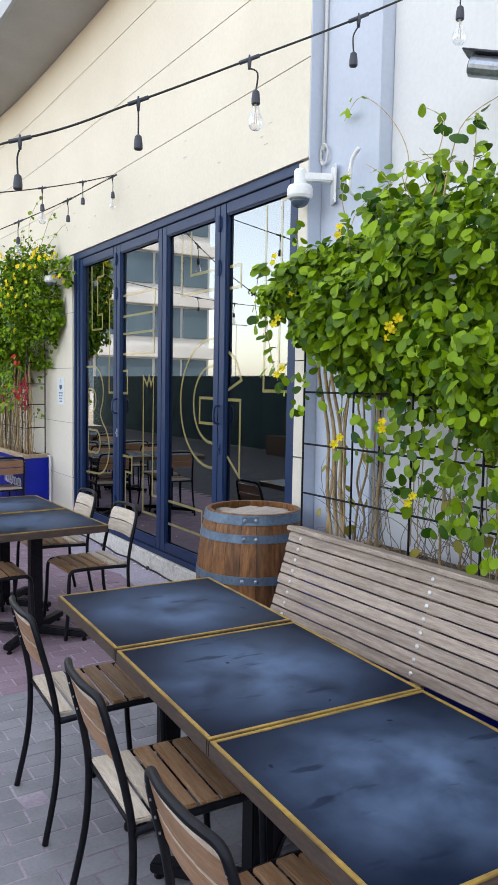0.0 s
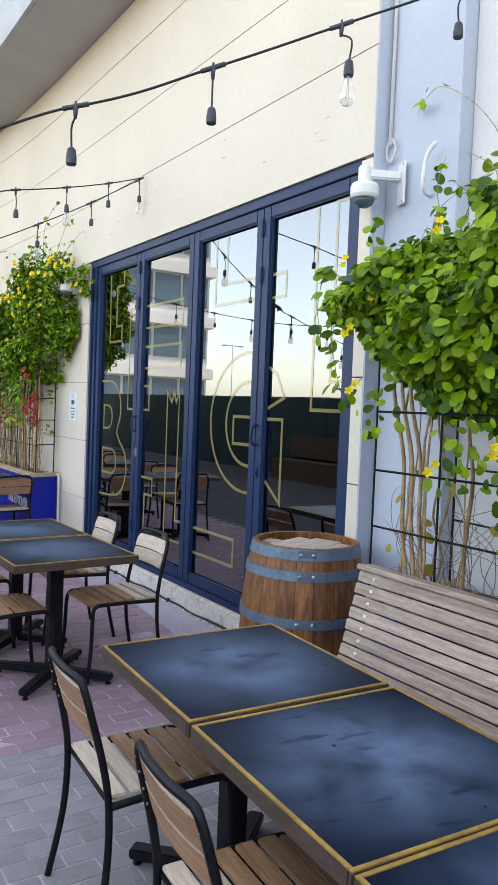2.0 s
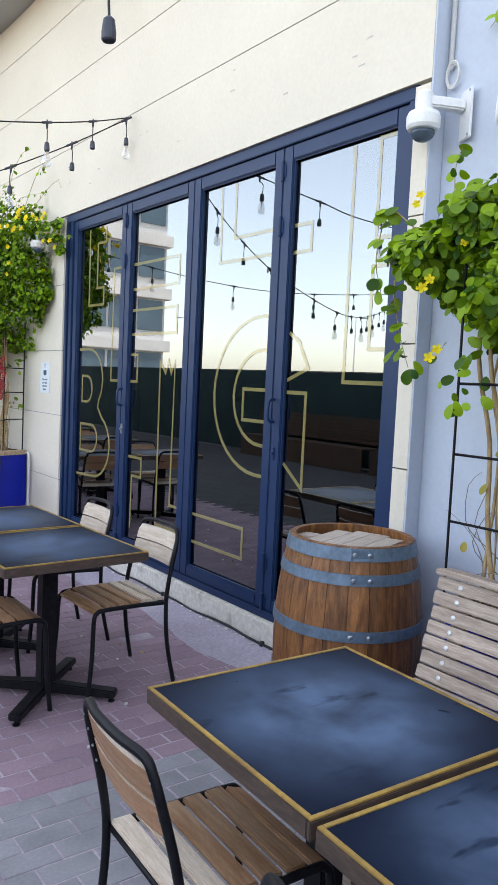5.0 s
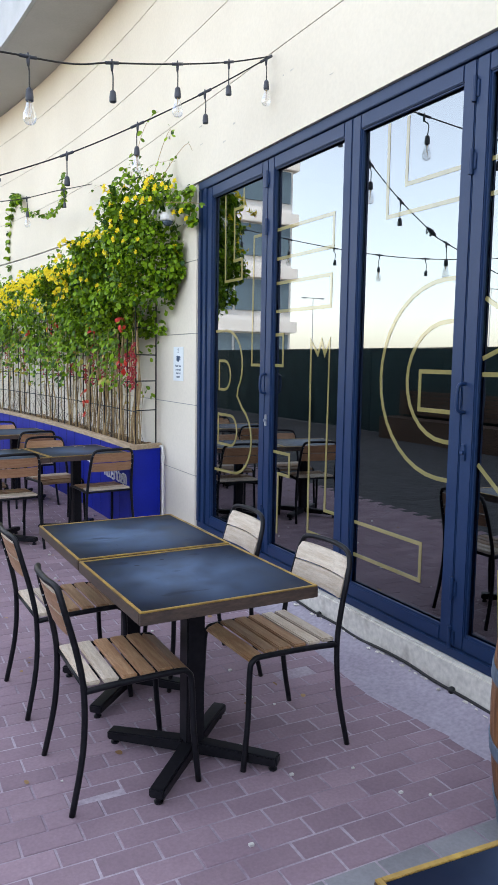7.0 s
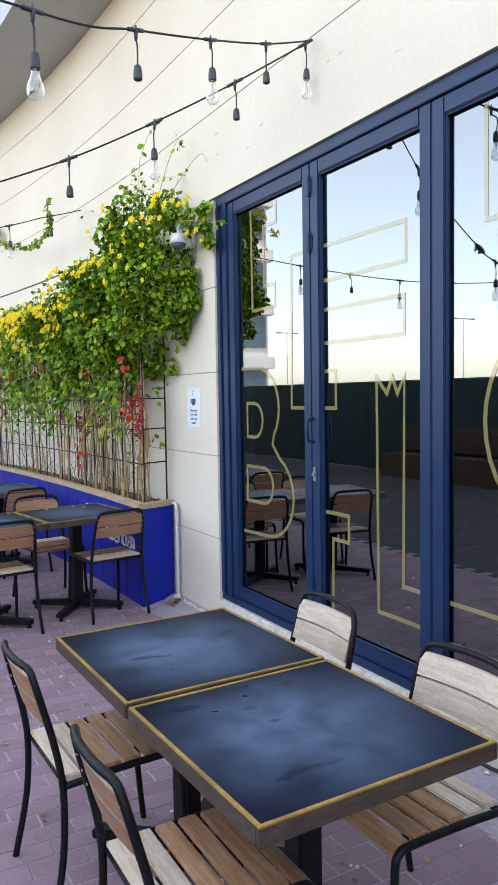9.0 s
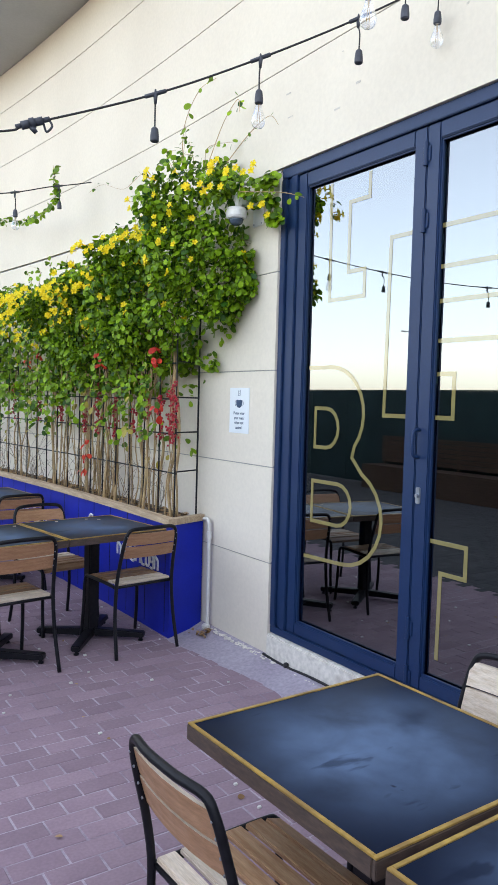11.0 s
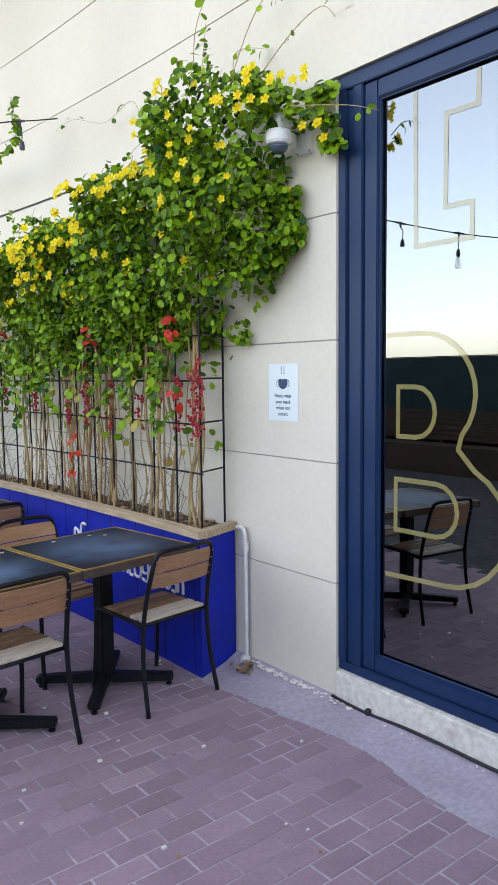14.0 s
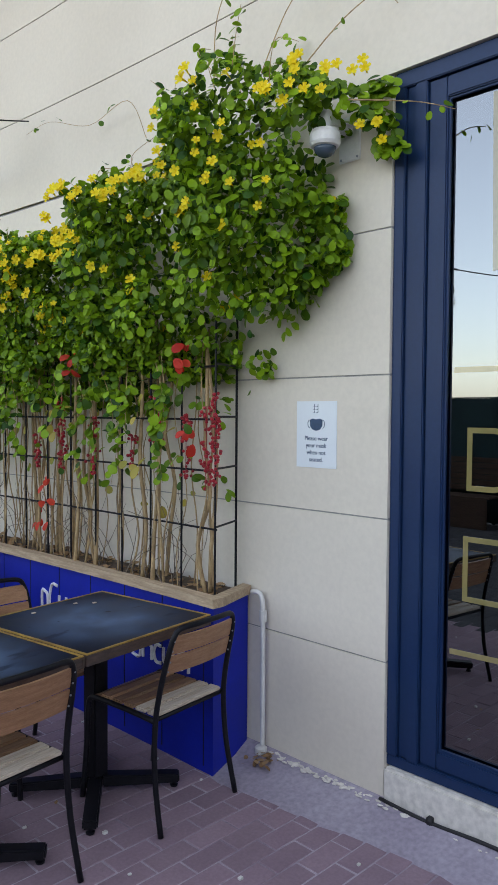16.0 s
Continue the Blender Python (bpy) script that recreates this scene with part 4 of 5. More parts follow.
def cloud(n, y0, y1, prof, depth, bent, lumps=2.2, hide=(10.46, 2.66)):
    """Spots on a lumpy hedge-like body: prof rows are y, bottom, top, front x."""
    spots = []
    while len(spots) < n:
        y = random.uniform(y0, y1)
        lo, hi, fx = lerp_profile(prof, y)
        z = random.uniform(lo - 0.1, hi + 0.1)
        if hide and abs(y - hide[0]) < 0.13 and abs(z - hide[1]) < 0.13:
            continue
        q = Vector((y * lumps, z * lumps, 3.1))
        edge = noise.noise(q * 1.6) * 0.17 + noise.noise(q * 4.0) * 0.18
        if z > hi + edge or z < lo + edge * 1.4:
            continue
        t = (z - lo) / max(hi - lo, 0.1)
        belly = 1 - (2 * t - 1) ** 2 * 0.65
        face = 4.22 - (4.22 - fx) * belly + noise.noise(q) * 0.20 + noise.noise(q * 2.7 + Vector((5, 5, 5))) * 0.17
        if noise.noise(q * 1.3 + Vector((9, 2, 7))) < -0.20 and random.random() < 0.92:
            continue
        x = face + min(random.expovariate(1 / depth), 0.4) - 0.02
        hollow = max(math.exp(-((y - 11.14) / 0.10) ** 2 - ((z - 2.50) / 0.22) ** 2), math.exp(-((y - 11.02) / 0.08) ** 2 - ((z - 2.02) / 0.16) ** 2)) if bent else 0.0
        if random.random() < hollow * 0.85:
            continue
        if bent:
            x += bend(y) + 0.30 * math.exp(-((y - 11.16) / 0.09) ** 2 - ((z - 2.45) / 0.24) ** 2)
        up = 0.5 + 0.9 * max(t - 0.55, 0)
        spots.append(((min(x, 4.27 + (bend(y) if bent else 0.0)), y, z), (-1.0, random.gauss(-0.25, 0.3), up)))
    return spots


def flower_mesh():
    """A trumpet flower of five rounded petals, facing +z."""
    bm = bmesh.new()
    for k in range(5):
        a = 2 * math.pi * k / 5
        d, s = Vector((math.cos(a), math.sin(a), 0)), Vector((-math.sin(a), math.cos(a), 0))
        pts = [Vector((0, 0, -0.012)), d * 0.012 - s * 0.009, d * 0.025 - s * 0.011 + Vector((0, 0, 0.006)), d * 0.031 + Vector((0, 0, 0.003)), d * 0.025 + s * 0.011 + Vector((0, 0, 0.006)), d * 0.012 + s * 0.009]
        bm.faces.new([bm.verts.new(p) for p in pts])
    tube(bm, [(0, 0, -0.04), (0, 0, -0.008)], 0.003, 5, 1.8)
    me = bpy.data.meshes.new("flower")
    bm.to_mesh(me)
    bm.free()
    me.materials.append(PETAL)
    return me


FLOWER = flower_mesh()


def turned(place, nrm, scale=1.0):
    q = Vector(nrm).to_track_quat("Z", "Y")
    return Matrix.Translation(place) @ q.to_matrix().to_4x4() @ Matrix.Rotation(random.uniform(0, 6.28), 4, "Z") @ Matrix.Scale(scale, 4)


def stems(parent, n, y0, y1, x0, x1, top0, top1, bent, r=0.009):
    for k in range(n):
        y, x = random.uniform(y0, y1), random.uniform(x0, x1)
        if bent:
            x += bend(y)
        h = random.uniform(top0, top1)
        pts = [(x + random.gauss(0, 0.012), y + random.gauss(0, 0.016) + 0.018 * math.sin(z * 4 + k), RZ - 0.03 + (h - RZ) * z / 5) for z in range(6)]
        part("stem", tube(bmesh.new(), rounded(pts, 3), r * random.choice((0.4, 0.55, 0.7, 0.95, 1.5)), 6, 0.7), STEM, parent, smooth=True)


def twigs(parent, n, y0, y1, x0, x1, bent, tall=0.5):
    bm = bmesh.new()
    for k in range(n):
        y, x = random.uniform(y0, y1), random.uniform(x0, x1)
        if bent:
            x += bend(y)
        p = Vector((x, y, RZ - 0.03))
        pts = [p.copy()]
        d = Vector((random.gauss(0, 0.3), random.gauss(0, 0.45), 1)).normalized()
        for s in range(5):
            p = p + d * tall * random.uniform(0.12, 0.26)
            d = (d + Vector((random.gauss(0, 0.25), random.gauss(0, 0.4), random.gauss(0, 0.2)))).normalized()
            pts.append(p.copy())
        tube(bm, rounded(pts, 2), 0.0022, 4, 0.5)
    part("twig_tangle", bm, TWIG, parent, "tangle of dry twigs", kind="stuff")


def tendril(parent, pts, leaves, size, mat, r=0.003):
    line = rounded(pts, 6)
    t = part("tendril", tube(bmesh.new(), line, r, 5, 0.5), STEM, parent, smooth=True)
    spots = [(line[int(random.uniform(0.15, 1) * (len(line) - 1))] + Vector((random.gauss(0, 0.012), random.gauss(0, 0.012), random.gauss(0, 0.012))), (-0.8, -0.4, 0.5)) for _ in range(leaves)]
    if spots:
        scatter("tendril_leaves", spots, size, mat, t, 0.6)


# long planter's vine
vine_l = thing("flowering_vine", (0, 0, 0), 0, "green climbing vine with yellow flowers and red berries on the trellis", "vine")
PROF_L = [(10.47, 2.34, 2.82, 4.06), (10.62, 2.16, 2.98, 3.95), (10.85, 1.95, 3.16, 3.80), (11.05, 1.82, 3.08, 3.76), (11.3, 1.76, 2.92, 3.78), (11.6, 1.73, 2.79, 3.80), (11.95, 1.72, 2.70, 3.80),
          (12.6, 1.78, 2.66, 3.82), (13.4, 1.72, 2.68, 3.84), (15.0, 1.75, 2.68, 3.86), (18.9, 1.75, 2.66, 3.86)]
scatter("foliage", cloud(17000, 10.47, 13.2, PROF_L, 0.14, True), 0.046, LEAF_FAR, vine_l, 0.95, "dense green leaves", 0.60)
scatter("foliage", cloud(7500, 13.2, 18.9, PROF_L, 0.14, True), 0.055, LEAF_FAR, vine_l, 0.7, "dense green leaves")
LOW_L = [(10.95, 1.35, 1.9, 3.92), (12.0, 1.3, 1.85, 3.92), (18.9, 1.35, 1.85, 3.95)]
scatter("hanging_leaves", cloud(620, 11.1, 18.5, LOW_L, 0.08, True, 3.4), 0.055, LEAF_FAR, vine_l, 0.5, "sparse hanging leaves")
scatter("old_leaves", cloud(130, 11.12, 17.0, [(10.9, 1.2, 2.0, 3.9), (18.9, 1.2, 2.0, 3.9)], 0.08, True, 3.0), 0.055, LEAF_OLD, vine_l, 0.5, "yellowing leaves")
for (p, nrm) in cloud(360, 10.5, 15.5, [(q[0], q[1] + 0.2, q[2] - 0.02, q[3] - 0.03) for q in PROF_L], 0.02, True):
    share("flower", FLOWER, turned((p[0] - 0.04, p[1], p[2]), (-1, -0.5 + random.gauss(0, 0.3), 0.3 + random.gauss(0, 0.3)), random.uniform(0.6, 1.05)), vine_l, "yellow trumpet flower")
for (p, nrm) in cloud(190, 11.25, 15.5, [(q[0], q[2] - 0.5, q[2] - 0.1, q[3] - 0.02) for q in PROF_L], 0.02, True):
    share("flower", FLOWER, turned((p[0] - 0.05, p[1], p[2]), (-1, -0.5, 0.5), random.uniform(0.6, 1.05)), vine_l, "yellow trumpet flower")
stems(vine_l, 66, 11.08, 13.4, 4.05, 4.2, 1.85, 2.3, True, 0.0078)
stems(vine_l, 34, 13.4, 18.5, 4.03, 4.2, 1.8, 2.3, True, 0.009)
twigs(vine_l, 150, 11.25, 17.0, 4.03, 4.24, True, 0.55)
# arm of growth over the dome camera towards the doors, and shoots on the wall
scatter("foliage", cloud(380, 10.2, 10.6, [(10.2, 2.74, 2.84, 4.20), (10.32, 2.64, 2.96, 4.14), (10.42, 2.84, 3.0, 4.08), (10.6, 2.84, 3.08, 3.98)], 0.05, False), 0.05, LEAF_FAR, vine_l, 0.5)
for p, nrm in cloud(22, 10.25, 10.55, [(10.05, 2.74, 2.95, 4.0), (10.5, 2.7, 3.05, 3.95)], 0.02, False):
    share("flower", FLOWER, turned((p[0] - 0.05, p[1], p[2]), (-1, -0.4, 0.3), 0.8), vine_l, "yellow trumpet flower")
tendril(vine_l, [(4.05, 10.3, 2.8), (4.2, 10.1, 2.78), (4.27, 9.98, 2.74)], 5, 0.045, LEAF_FAR)
tendril(vine_l, [(4.1, 11.1, 3.1), (4.1, 11.08, 3.4), (4.16, 11.0, 3.62), (4.2, 10.85, 3.66)], 10, 0.045, LEAF_FAR)
tendril(vine_l, [(4.15, 10.85, 3.1), (4.2, 10.75, 3.35), (4.22, 10.62, 3.46), (4.2, 10.56, 3.36)], 6, 0.04, LEAF_FAR)
tendril(vine_l, [(4.1, 10.6, 3.0), (4.2, 10.45, 3.2), (4.24, 10.3, 3.27), (4.25, 10.22, 3.2)], 4, 0.035, LEAF_FAR)
tendril(vine_l, [(4.1, 11.6, 3.0), (4.2, 11.9, 3.3), (4.22, 12.3, 3.28), (4.2, 12.7, 3.4), (4.15, 12.9, 3.36)], 7, 0.04, LEAF_FAR, 0.002)
tendril(vine_l, [(3.93, 16.3, 2.6), (3.90, 16.4, 3.3), (3.90, 16.0, 3.85), (3.90, 15.6, 3.72)], 260, 0.075, LEAF_FAR)
tendril(vine_l, [(3.90, 15.9, 3.8), (3.90, 15.2, 3.55), (3.90, 14.4, 3.36), (3.90, 13.5, 3.24), (3.89, 12.98, 3.29), (3.885, 13.03, 3.58)], 130, 0.06, LEAF_FAR)
for k in range(48):
    y = random.uniform(11.1, 15.5)
    z = random.uniform(1.72, 1.95)
    L = random.uniform(0.15, 0.5)
    x = 3.93 + bend(y) + random.gauss(0, 0.03)
    tendril(vine_l, [(x, y, z), (x + 0.01, y + random.gauss(0, 0.03), z - L * 0.5), (x, y + random.gauss(0, 0.04), z - L)], int(10 + L * 30), 0.05, LEAF_FAR, 0.002)
for k in range(22):
    y = random.uniform(10.7, 14.0)
    lo, hi, fx = lerp_profile(PROF_L, y)
    x = random.uniform(fx + 0.1, 4.15) + bend(y)
    tendril(vine_l, [(x, y, hi - 0.1), (x + random.gauss(0, 0.03), y + random.gauss(0, 0.05), hi + 0.04), (x + random.gauss(0, 0.06), y + random.gauss(0, 0.09), hi + random.uniform(0.06, 0.2))], 9, 0.042, LEAF_FAR, 0.0022)


def berry_string(place, n, length, parent):
    bm = bmesh.new()
    p = Vector(place)
    tube(bm, rounded([p, p + Vector((0.004, 0.006, -length * 0.5)), p + Vector((-0.004, 0, -length))], 4), 0.0015, 4)
    for _ in range(n):
        c = p + Vector((random.gauss(0, 0.014), random.gauss(0, 0.014), -random.uniform(0, length)))
        t = bmesh.new()
        bmesh.ops.create_icosphere(t, subdivisions=1, radius=random.uniform(0.0078, 0.0108), matrix=Matrix.Translation(c))
        merge(bm, t)
    part("berry_spray", bm, BERRY, parent, "hanging string of red berries", smooth=True)


for y, z, n, L in ((11.0, 1.72, 70, 0.42), (11.06, 1.66, 40, 0.38), (11.2, 1.62, 46, 0.3), (11.42, 1.72, 40, 0.28), (11.62, 1.52, 24, 0.2), (11.95, 1.6, 40, 0.3), (12.25, 1.72, 60, 0.42), (12.5, 1.5, 30, 0.2),
                   (13.0, 1.7, 40, 0.32), (13.5, 1.66, 40, 0.3), (14.1, 1.7, 40, 0.34), (14.9, 1.7, 40, 0.3), (15.7, 1.7, 40, 0.3)):
    berry_string((4.03 + bend(y), y, z), n, L, vine_l)
for y, z in ((11.15, 1.96), (11.12, 1.52), (11.18, 1.86), (12.0, 1.98), (12.05, 1.88), (12.3, 1.16), (12.28, 1.24), (12.35, 1.02), (13.3, 1.95), (13.6, 1.9), (14.4, 1.9)):
    spots = [((3.96 + bend(y) + random.gauss(0, 0.02), y + random.gauss(0, 0.02), z + random.gauss(0, 0.025)), (-1, -0.4, 0.2)) for _ in range(4)]
    scatter("red_leaf", spots, 0.058, REDLEAF, vine_l, 0.5, "bright red leaves", 0.55, "")
scatter("leaf_litter", [((random.uniform(4.03, 4.24) + bend(y), y, RZ - 0.018 + random.uniform(0, 0.012)), (0, 0, 1)) for y in [random.uniform(11.05, 15) for _ in range(420)]], 0.045, LITTER, plant_l, 0.35, "dry fallen leaves")

# bench planter's vine
vine_r = thing("flowering_vine", (0, 0, 0), 0, "bright green climbing vine with a few yellow flowers behind the bench", "vine")
PROF_R = [(3.4, 1.2, 2.5, 3.60), (4.3, 1.36, 2.47, 3.62), (4.7, 1.5, 2.49, 3.62), (5.1, 1.60, 2.45, 3.66), (5.45, 1.72, 2.40, 3.72), (5.72, 1.9, 2.32, 3.82), (5.92, 2.04, 2.22, 3.90)]
near = cloud(13000, 3.4, 5.95, PROF_R, 0.15, False, 2.0)
near.sort(key=lambda q: q[0][0])
picked = [q for q in near[:1900]]
random.shuffle(picked)
singles, rest = picked[:280], picked[280:] + near[1900:]
scatter("foliage", rest, 0.053, LEAF_NEAR, vine_r, 0.9, "dense bright green leaves", 0.56)
lv, lf_ = leaf_mesh(0.064, 0.58)
LEAF_ME = bpy.data.meshes.new("leaf")
LEAF_ME.from_pydata(lv.tolist(), [], lf_)
LEAF_ME.polygons.foreach_set("use_smooth", [True] * len(LEAF_ME.polygons))
LEAF_ME.materials.append(LEAF_NEAR)
for p, nrm in singles:
    z = (Vector(nrm) + Vector((random.gauss(0, 0.6), random.gauss(0, 0.6), random.gauss(0, 0.6)))).normalized()
    d = Vector((random.gauss(0, 0.5), random.gauss(0, 0.5), -0.8))
    yv = (d - z * d.dot(z)).normalized()
    m = Matrix((yv.cross(z), yv, z)).transposed().to_4x4()
    share("leaf", LEAF_ME, Matrix.Translation(p) @ m @ Matrix.Scale(random.uniform(0.6, 1.3), 4), vine_r)
for y, z, w, n in ((4.48, 1.06, 0.05, 90), (4.62, 1.22, 0.05, 60), (4.78, 1.14, 0.045, 80), (5.05, 1.32, 0.05, 60), (4.28, 1.0, 0.07, 110), (4.05, 1.0, 0.08, 110), (5.5, 1.5, 0.05, 40)):
    spots = [((random.uniform(3.74, 3.92), y + random.gauss(0, w), z + random.uniform(0, 0.6)), (-1, -0.3, 0.2)) for _ in range(n)]
    scatter("hanging_spray", spots, 0.050, LEAF_NEAR, vine_r, 0.4, "hanging leafy spray", 0.58)
scatter("old_leaves", [((random.uniform(3.9, 4.1), random.uniform(4.2, 5.6), random.uniform(0.9, 1.5)), (-1, -0.3, 0.3)) for _ in range(26)], 0.060, LEAF_OLD, vine_r, 0.5, "yellowing leaves", 0.58)
for y, z in ((5.72, 2.29), (5.42, 2.10), (5.02, 2.30), (5.05, 1.88), (5.62, 1.97), (4.72, 1.86), (4.74, 1.50), (4.60, 1.22), (5.0, 1.42), (5.55, 1.72), (5.22, 1.95), (4.68, 1.90)):
    x = 3.70 + max(y - 5.2, 0) * 0.22
    for k in range(2):
        share("flower", FLOWER, turned((x - 0.06 * random.random(), y + 0.02 * k, z - 0.03 * k), (-0.9, -0.6, 0.3 + random.gauss(0, 0.2)), random.uniform(0.5, 0.75)), vine_r, "yellow trumpet flower")
stems(vine_r, 38, 3.6, 5.48, 3.92, 4.2, 1.7, 2.1, False, 0.0075)
for k in range(3):
    y = 5.48 - 0.05 * k
    part("stem", tube(bmesh.new(), rounded([(3.97, y - 0.08, 0.78), (3.96, y - 0.03, 1.1), (3.98, y + 0.0, 1.4), (3.95, y + 0.05, 1.7), (3.93, y + 0.02, 2.0)], 4), 0.010, 7, 0.8), STEM, vine_r, smooth=True)
twigs(vine_r, 120, 3.6, 5.48, 3.93, 4.34, False, 0.6)
scatter("leaf_litter", [((random.uniform(3.93, 4.36), random.uniform(3.6, 5.48), RZ - 0.018 + random.uniform(0, 0.012)), (0, 0, 1)) for _ in range(240)], 0.055, LITTER, plant_r, 0.35, "dry fallen leaves")
for k in range(20):
    y = random.uniform(4.1, 5.7)
    lo, hi, fx = lerp_profile(PROF_R, y)
    x = random.uniform(fx + 0.1, 4.15)
    tendril(vine_r, [(x, y, hi - 0.12), (x + random.gauss(0, 0.03), y + random.gauss(0, 0.04), hi + 0.03), (x + random.gauss(0, 0.05), y + random.gauss(0, 0.07), hi + random.uniform(0.05, 0.17))], 13, 0.05, LEAF_NEAR, 0.0025)
tendril(vine_r, [(4.0, 5.1, 2.35), (4.2, 5.2, 2.7), (4.3, 5.45, 3.0), (4.36, 5.75, 3.2), (4.37, 5.9, 3.12)], 9, 0.05, LEAF_NEAR)
tendril(vine_r, [(4.0, 4.95, 2.35), (4.15, 4.95, 2.72), (4.3, 5.1, 2.9), (4.4, 5.35, 3.05)], 10, 0.06, LEAF_NEAR)
tendril(vine_r, [(3.9, 4.7, 2.35), (3.95, 4.66, 2.66), (4.1, 4.6, 2.8)], 8, 0.06, LEAF_NEAR)
tendril(vine_r, [(4.0, 5.4, 2.3), (4.2, 5.55, 2.55), (4.3, 5.3, 2.7)], 8, 0.05, LEAF_NEAR)
tendril(vine_r, [(3.88, 5.82, 2.2), (3.86, 5.93, 2.27), (3.85, 5.98, 2.1), (3.86, 5.95, 1.95)], 16, 0.06, LEAF_NEAR)
tendril(vine_r, [(3.88, 5.78, 2.1), (3.87, 5.89, 2.0), (3.88, 5.86, 1.8), (3.9, 5.82, 1.66)], 20, 0.06, LEAF_NEAR)


# ---- dome cameras ----
def dome_camera(loc, rz, label):
    """Dome on a bracket: wall plate at local x = 0, arm towards -x."""
    c = thing("security_camera", loc, rz, label, "camera")
    part("wall_plate", box((-0.012, -0.065, -0.11), (-0.0005, 0.065, 0.11), 0.004), WHITE, c)
    arm = bmesh.new()
    add_box(arm, (-0.20, -0.028, 0.015), (-0.0125, 0.028, 0.062), 0.008)
    lathe_bm = lathe(bmesh.new(), [(0.034, -0.005), (0.036, 0.0), (0.036, 0.07), (0.028, 0.082)], 20, pose(-0.20, 0, 0))
    merge(arm, lathe_bm)
    part("arm", arm, WHITE, c)
    part("housing", lathe(bmesh.new(), [(0.050, -0.090), (0.066, -0.085), (0.074, -0.070), (0.074, -0.030), (0.066, -0.012), (0.040, -0.006)], 32, pose(-0.20, 0, 0)), WHITE, c, smooth=False)
    dome = bmesh.new()
    lathe(dome, [(0.054 * math.sin(radians(a)), -0.0905 - 0.046 * math.cos(radians(a))) for a in (4, 20, 38, 56, 74, 90)], 28, pose(-0.20, 0, 0))
    part("dome", dome, SMOKE, c, "smoked dome", smooth=True)
    for y in (-0.05, 0.05):
        for z in (-0.095, 0.095):
            part("bolt", lathe(bmesh.new(), [(0.007, 0), (0.006, 0.004)], 6, pose(-0.012, y, z, 0, -90)), STEEL, c)
    return c


dome_camera((4.412, 6.03, 2.80), -25, "white dome security camera on a bracket on the pilaster")
second = dome_camera((4.318, 10.49, 2.77), 0, "white dome security camera half hidden in the vine")
second.matrix_basis = second.matrix_basis @ Matrix.Scale(0.84, 4)
cond = bmesh.new()
tube(cond, [(4.40, 6.12, 3.02), (4.40, 6.12, 5.9)], 0.010, 8)
tagged(part("wall_conduit", cond, WHITE, smooth=True), "thin white conduit down the pilaster", "conduit")
coil = bmesh.new()
for k in range(3):
    tube(coil, [(4.395 - 0.004 * k, 6.10 + 0.035 * math.cos(a), 2.99 + (0.045 + 0.008 * k) * math.sin(a)) for a in (2 * math.pi * i / 14 for i in range(14))], 0.004, 5, closed=True)
tagged(part("cable_coil", coil, PVC, smooth=True), "loose coil of pale cable above the camera", "cable")
bm = tube(bmesh.new(), rounded([(4.41, 5.82, 2.70), (4.36, 5.82, 2.72), (4.345, 5.81, 2.78), (4.345, 5.79, 2.88), (4.35, 5.74, 2.93)], 4), 0.012, 8)
tagged(part("pipe_stub", bm, WHITE, smooth=True), "short bent white pipe stub on the pilaster", "pipe")

# bullet camera further along the near wall
bullet = thing("bullet_camera", (4.499, 4.62, 2.95), 0, "grey bullet security camera on the wall", "camera")
mm = pose(-0.20, 0.16, 0.06, 0, 0, 28) @ pose(0, 0, 0, 16)
part("body", tube(bmesh.new(), [mm @ Vector((0, -0.13, 0)), mm @ Vector((0, 0.12, 0))], 0.045, 18), STEEL, bullet)
part("lens", tube(bmesh.new(), [mm @ Vector((0, 0.121, 0)), mm @ Vector((0, 0.126, 0))], 0.036, 18), SMOKE, bullet)
part("sun_hood", box((-0.055, -0.12, 0.046), (0.055, 0.165, 0.054), 0.003, mm), DARKPLASTIC, bullet, "dark sun hood")
part("arm", tube(bmesh.new(), [(-0.001, 0, -0.02), (-0.10, 0.02, -0.03), mm @ Vector((0, -0.05, -0.045))], 0.016, 10), STEEL, bullet)

# drain pipe beside the long planter
pipe = thing("drain_pipe", (0, 0, 0), 0, "white drain pipe bent over the planter's end", "pipe")
part("tube", tube(bmesh.new(), rounded([(4.285, 11.02, 0.785), (4.285, 10.975, 0.79), (4.285, 10.955, 0.77), (4.285, 10.945, 0.70), (4.285, 10.942, 0.35), (4.285, 10.942, 0.03)], 5), 0.0115, 12), PVC, pipe, smooth=True)
part("collar", tube(bmesh.new(), [(4.285, 10.943, 0.66), (4.285, 10.943, 0.71)], 0.018, 12), PVC, pipe)
part("foot_joint", lathe(bmesh.new(), [(0.026, 0), (0.029, 0.01), (0.029, 0.045), (0.018, 0.055)], 14, pose(4.275, 10.942, 0.02)), PVC, pipe)

# ---- mask notice ----
sign = thing("notice", (4.317, 10.66, 1.538), 0, "white paper notice about masks taped to the wall", "sign")
part("sheet", box((0.0, -0.113, -0.146), (0.0025, 0.113, 0.146)), PAPER, sign)


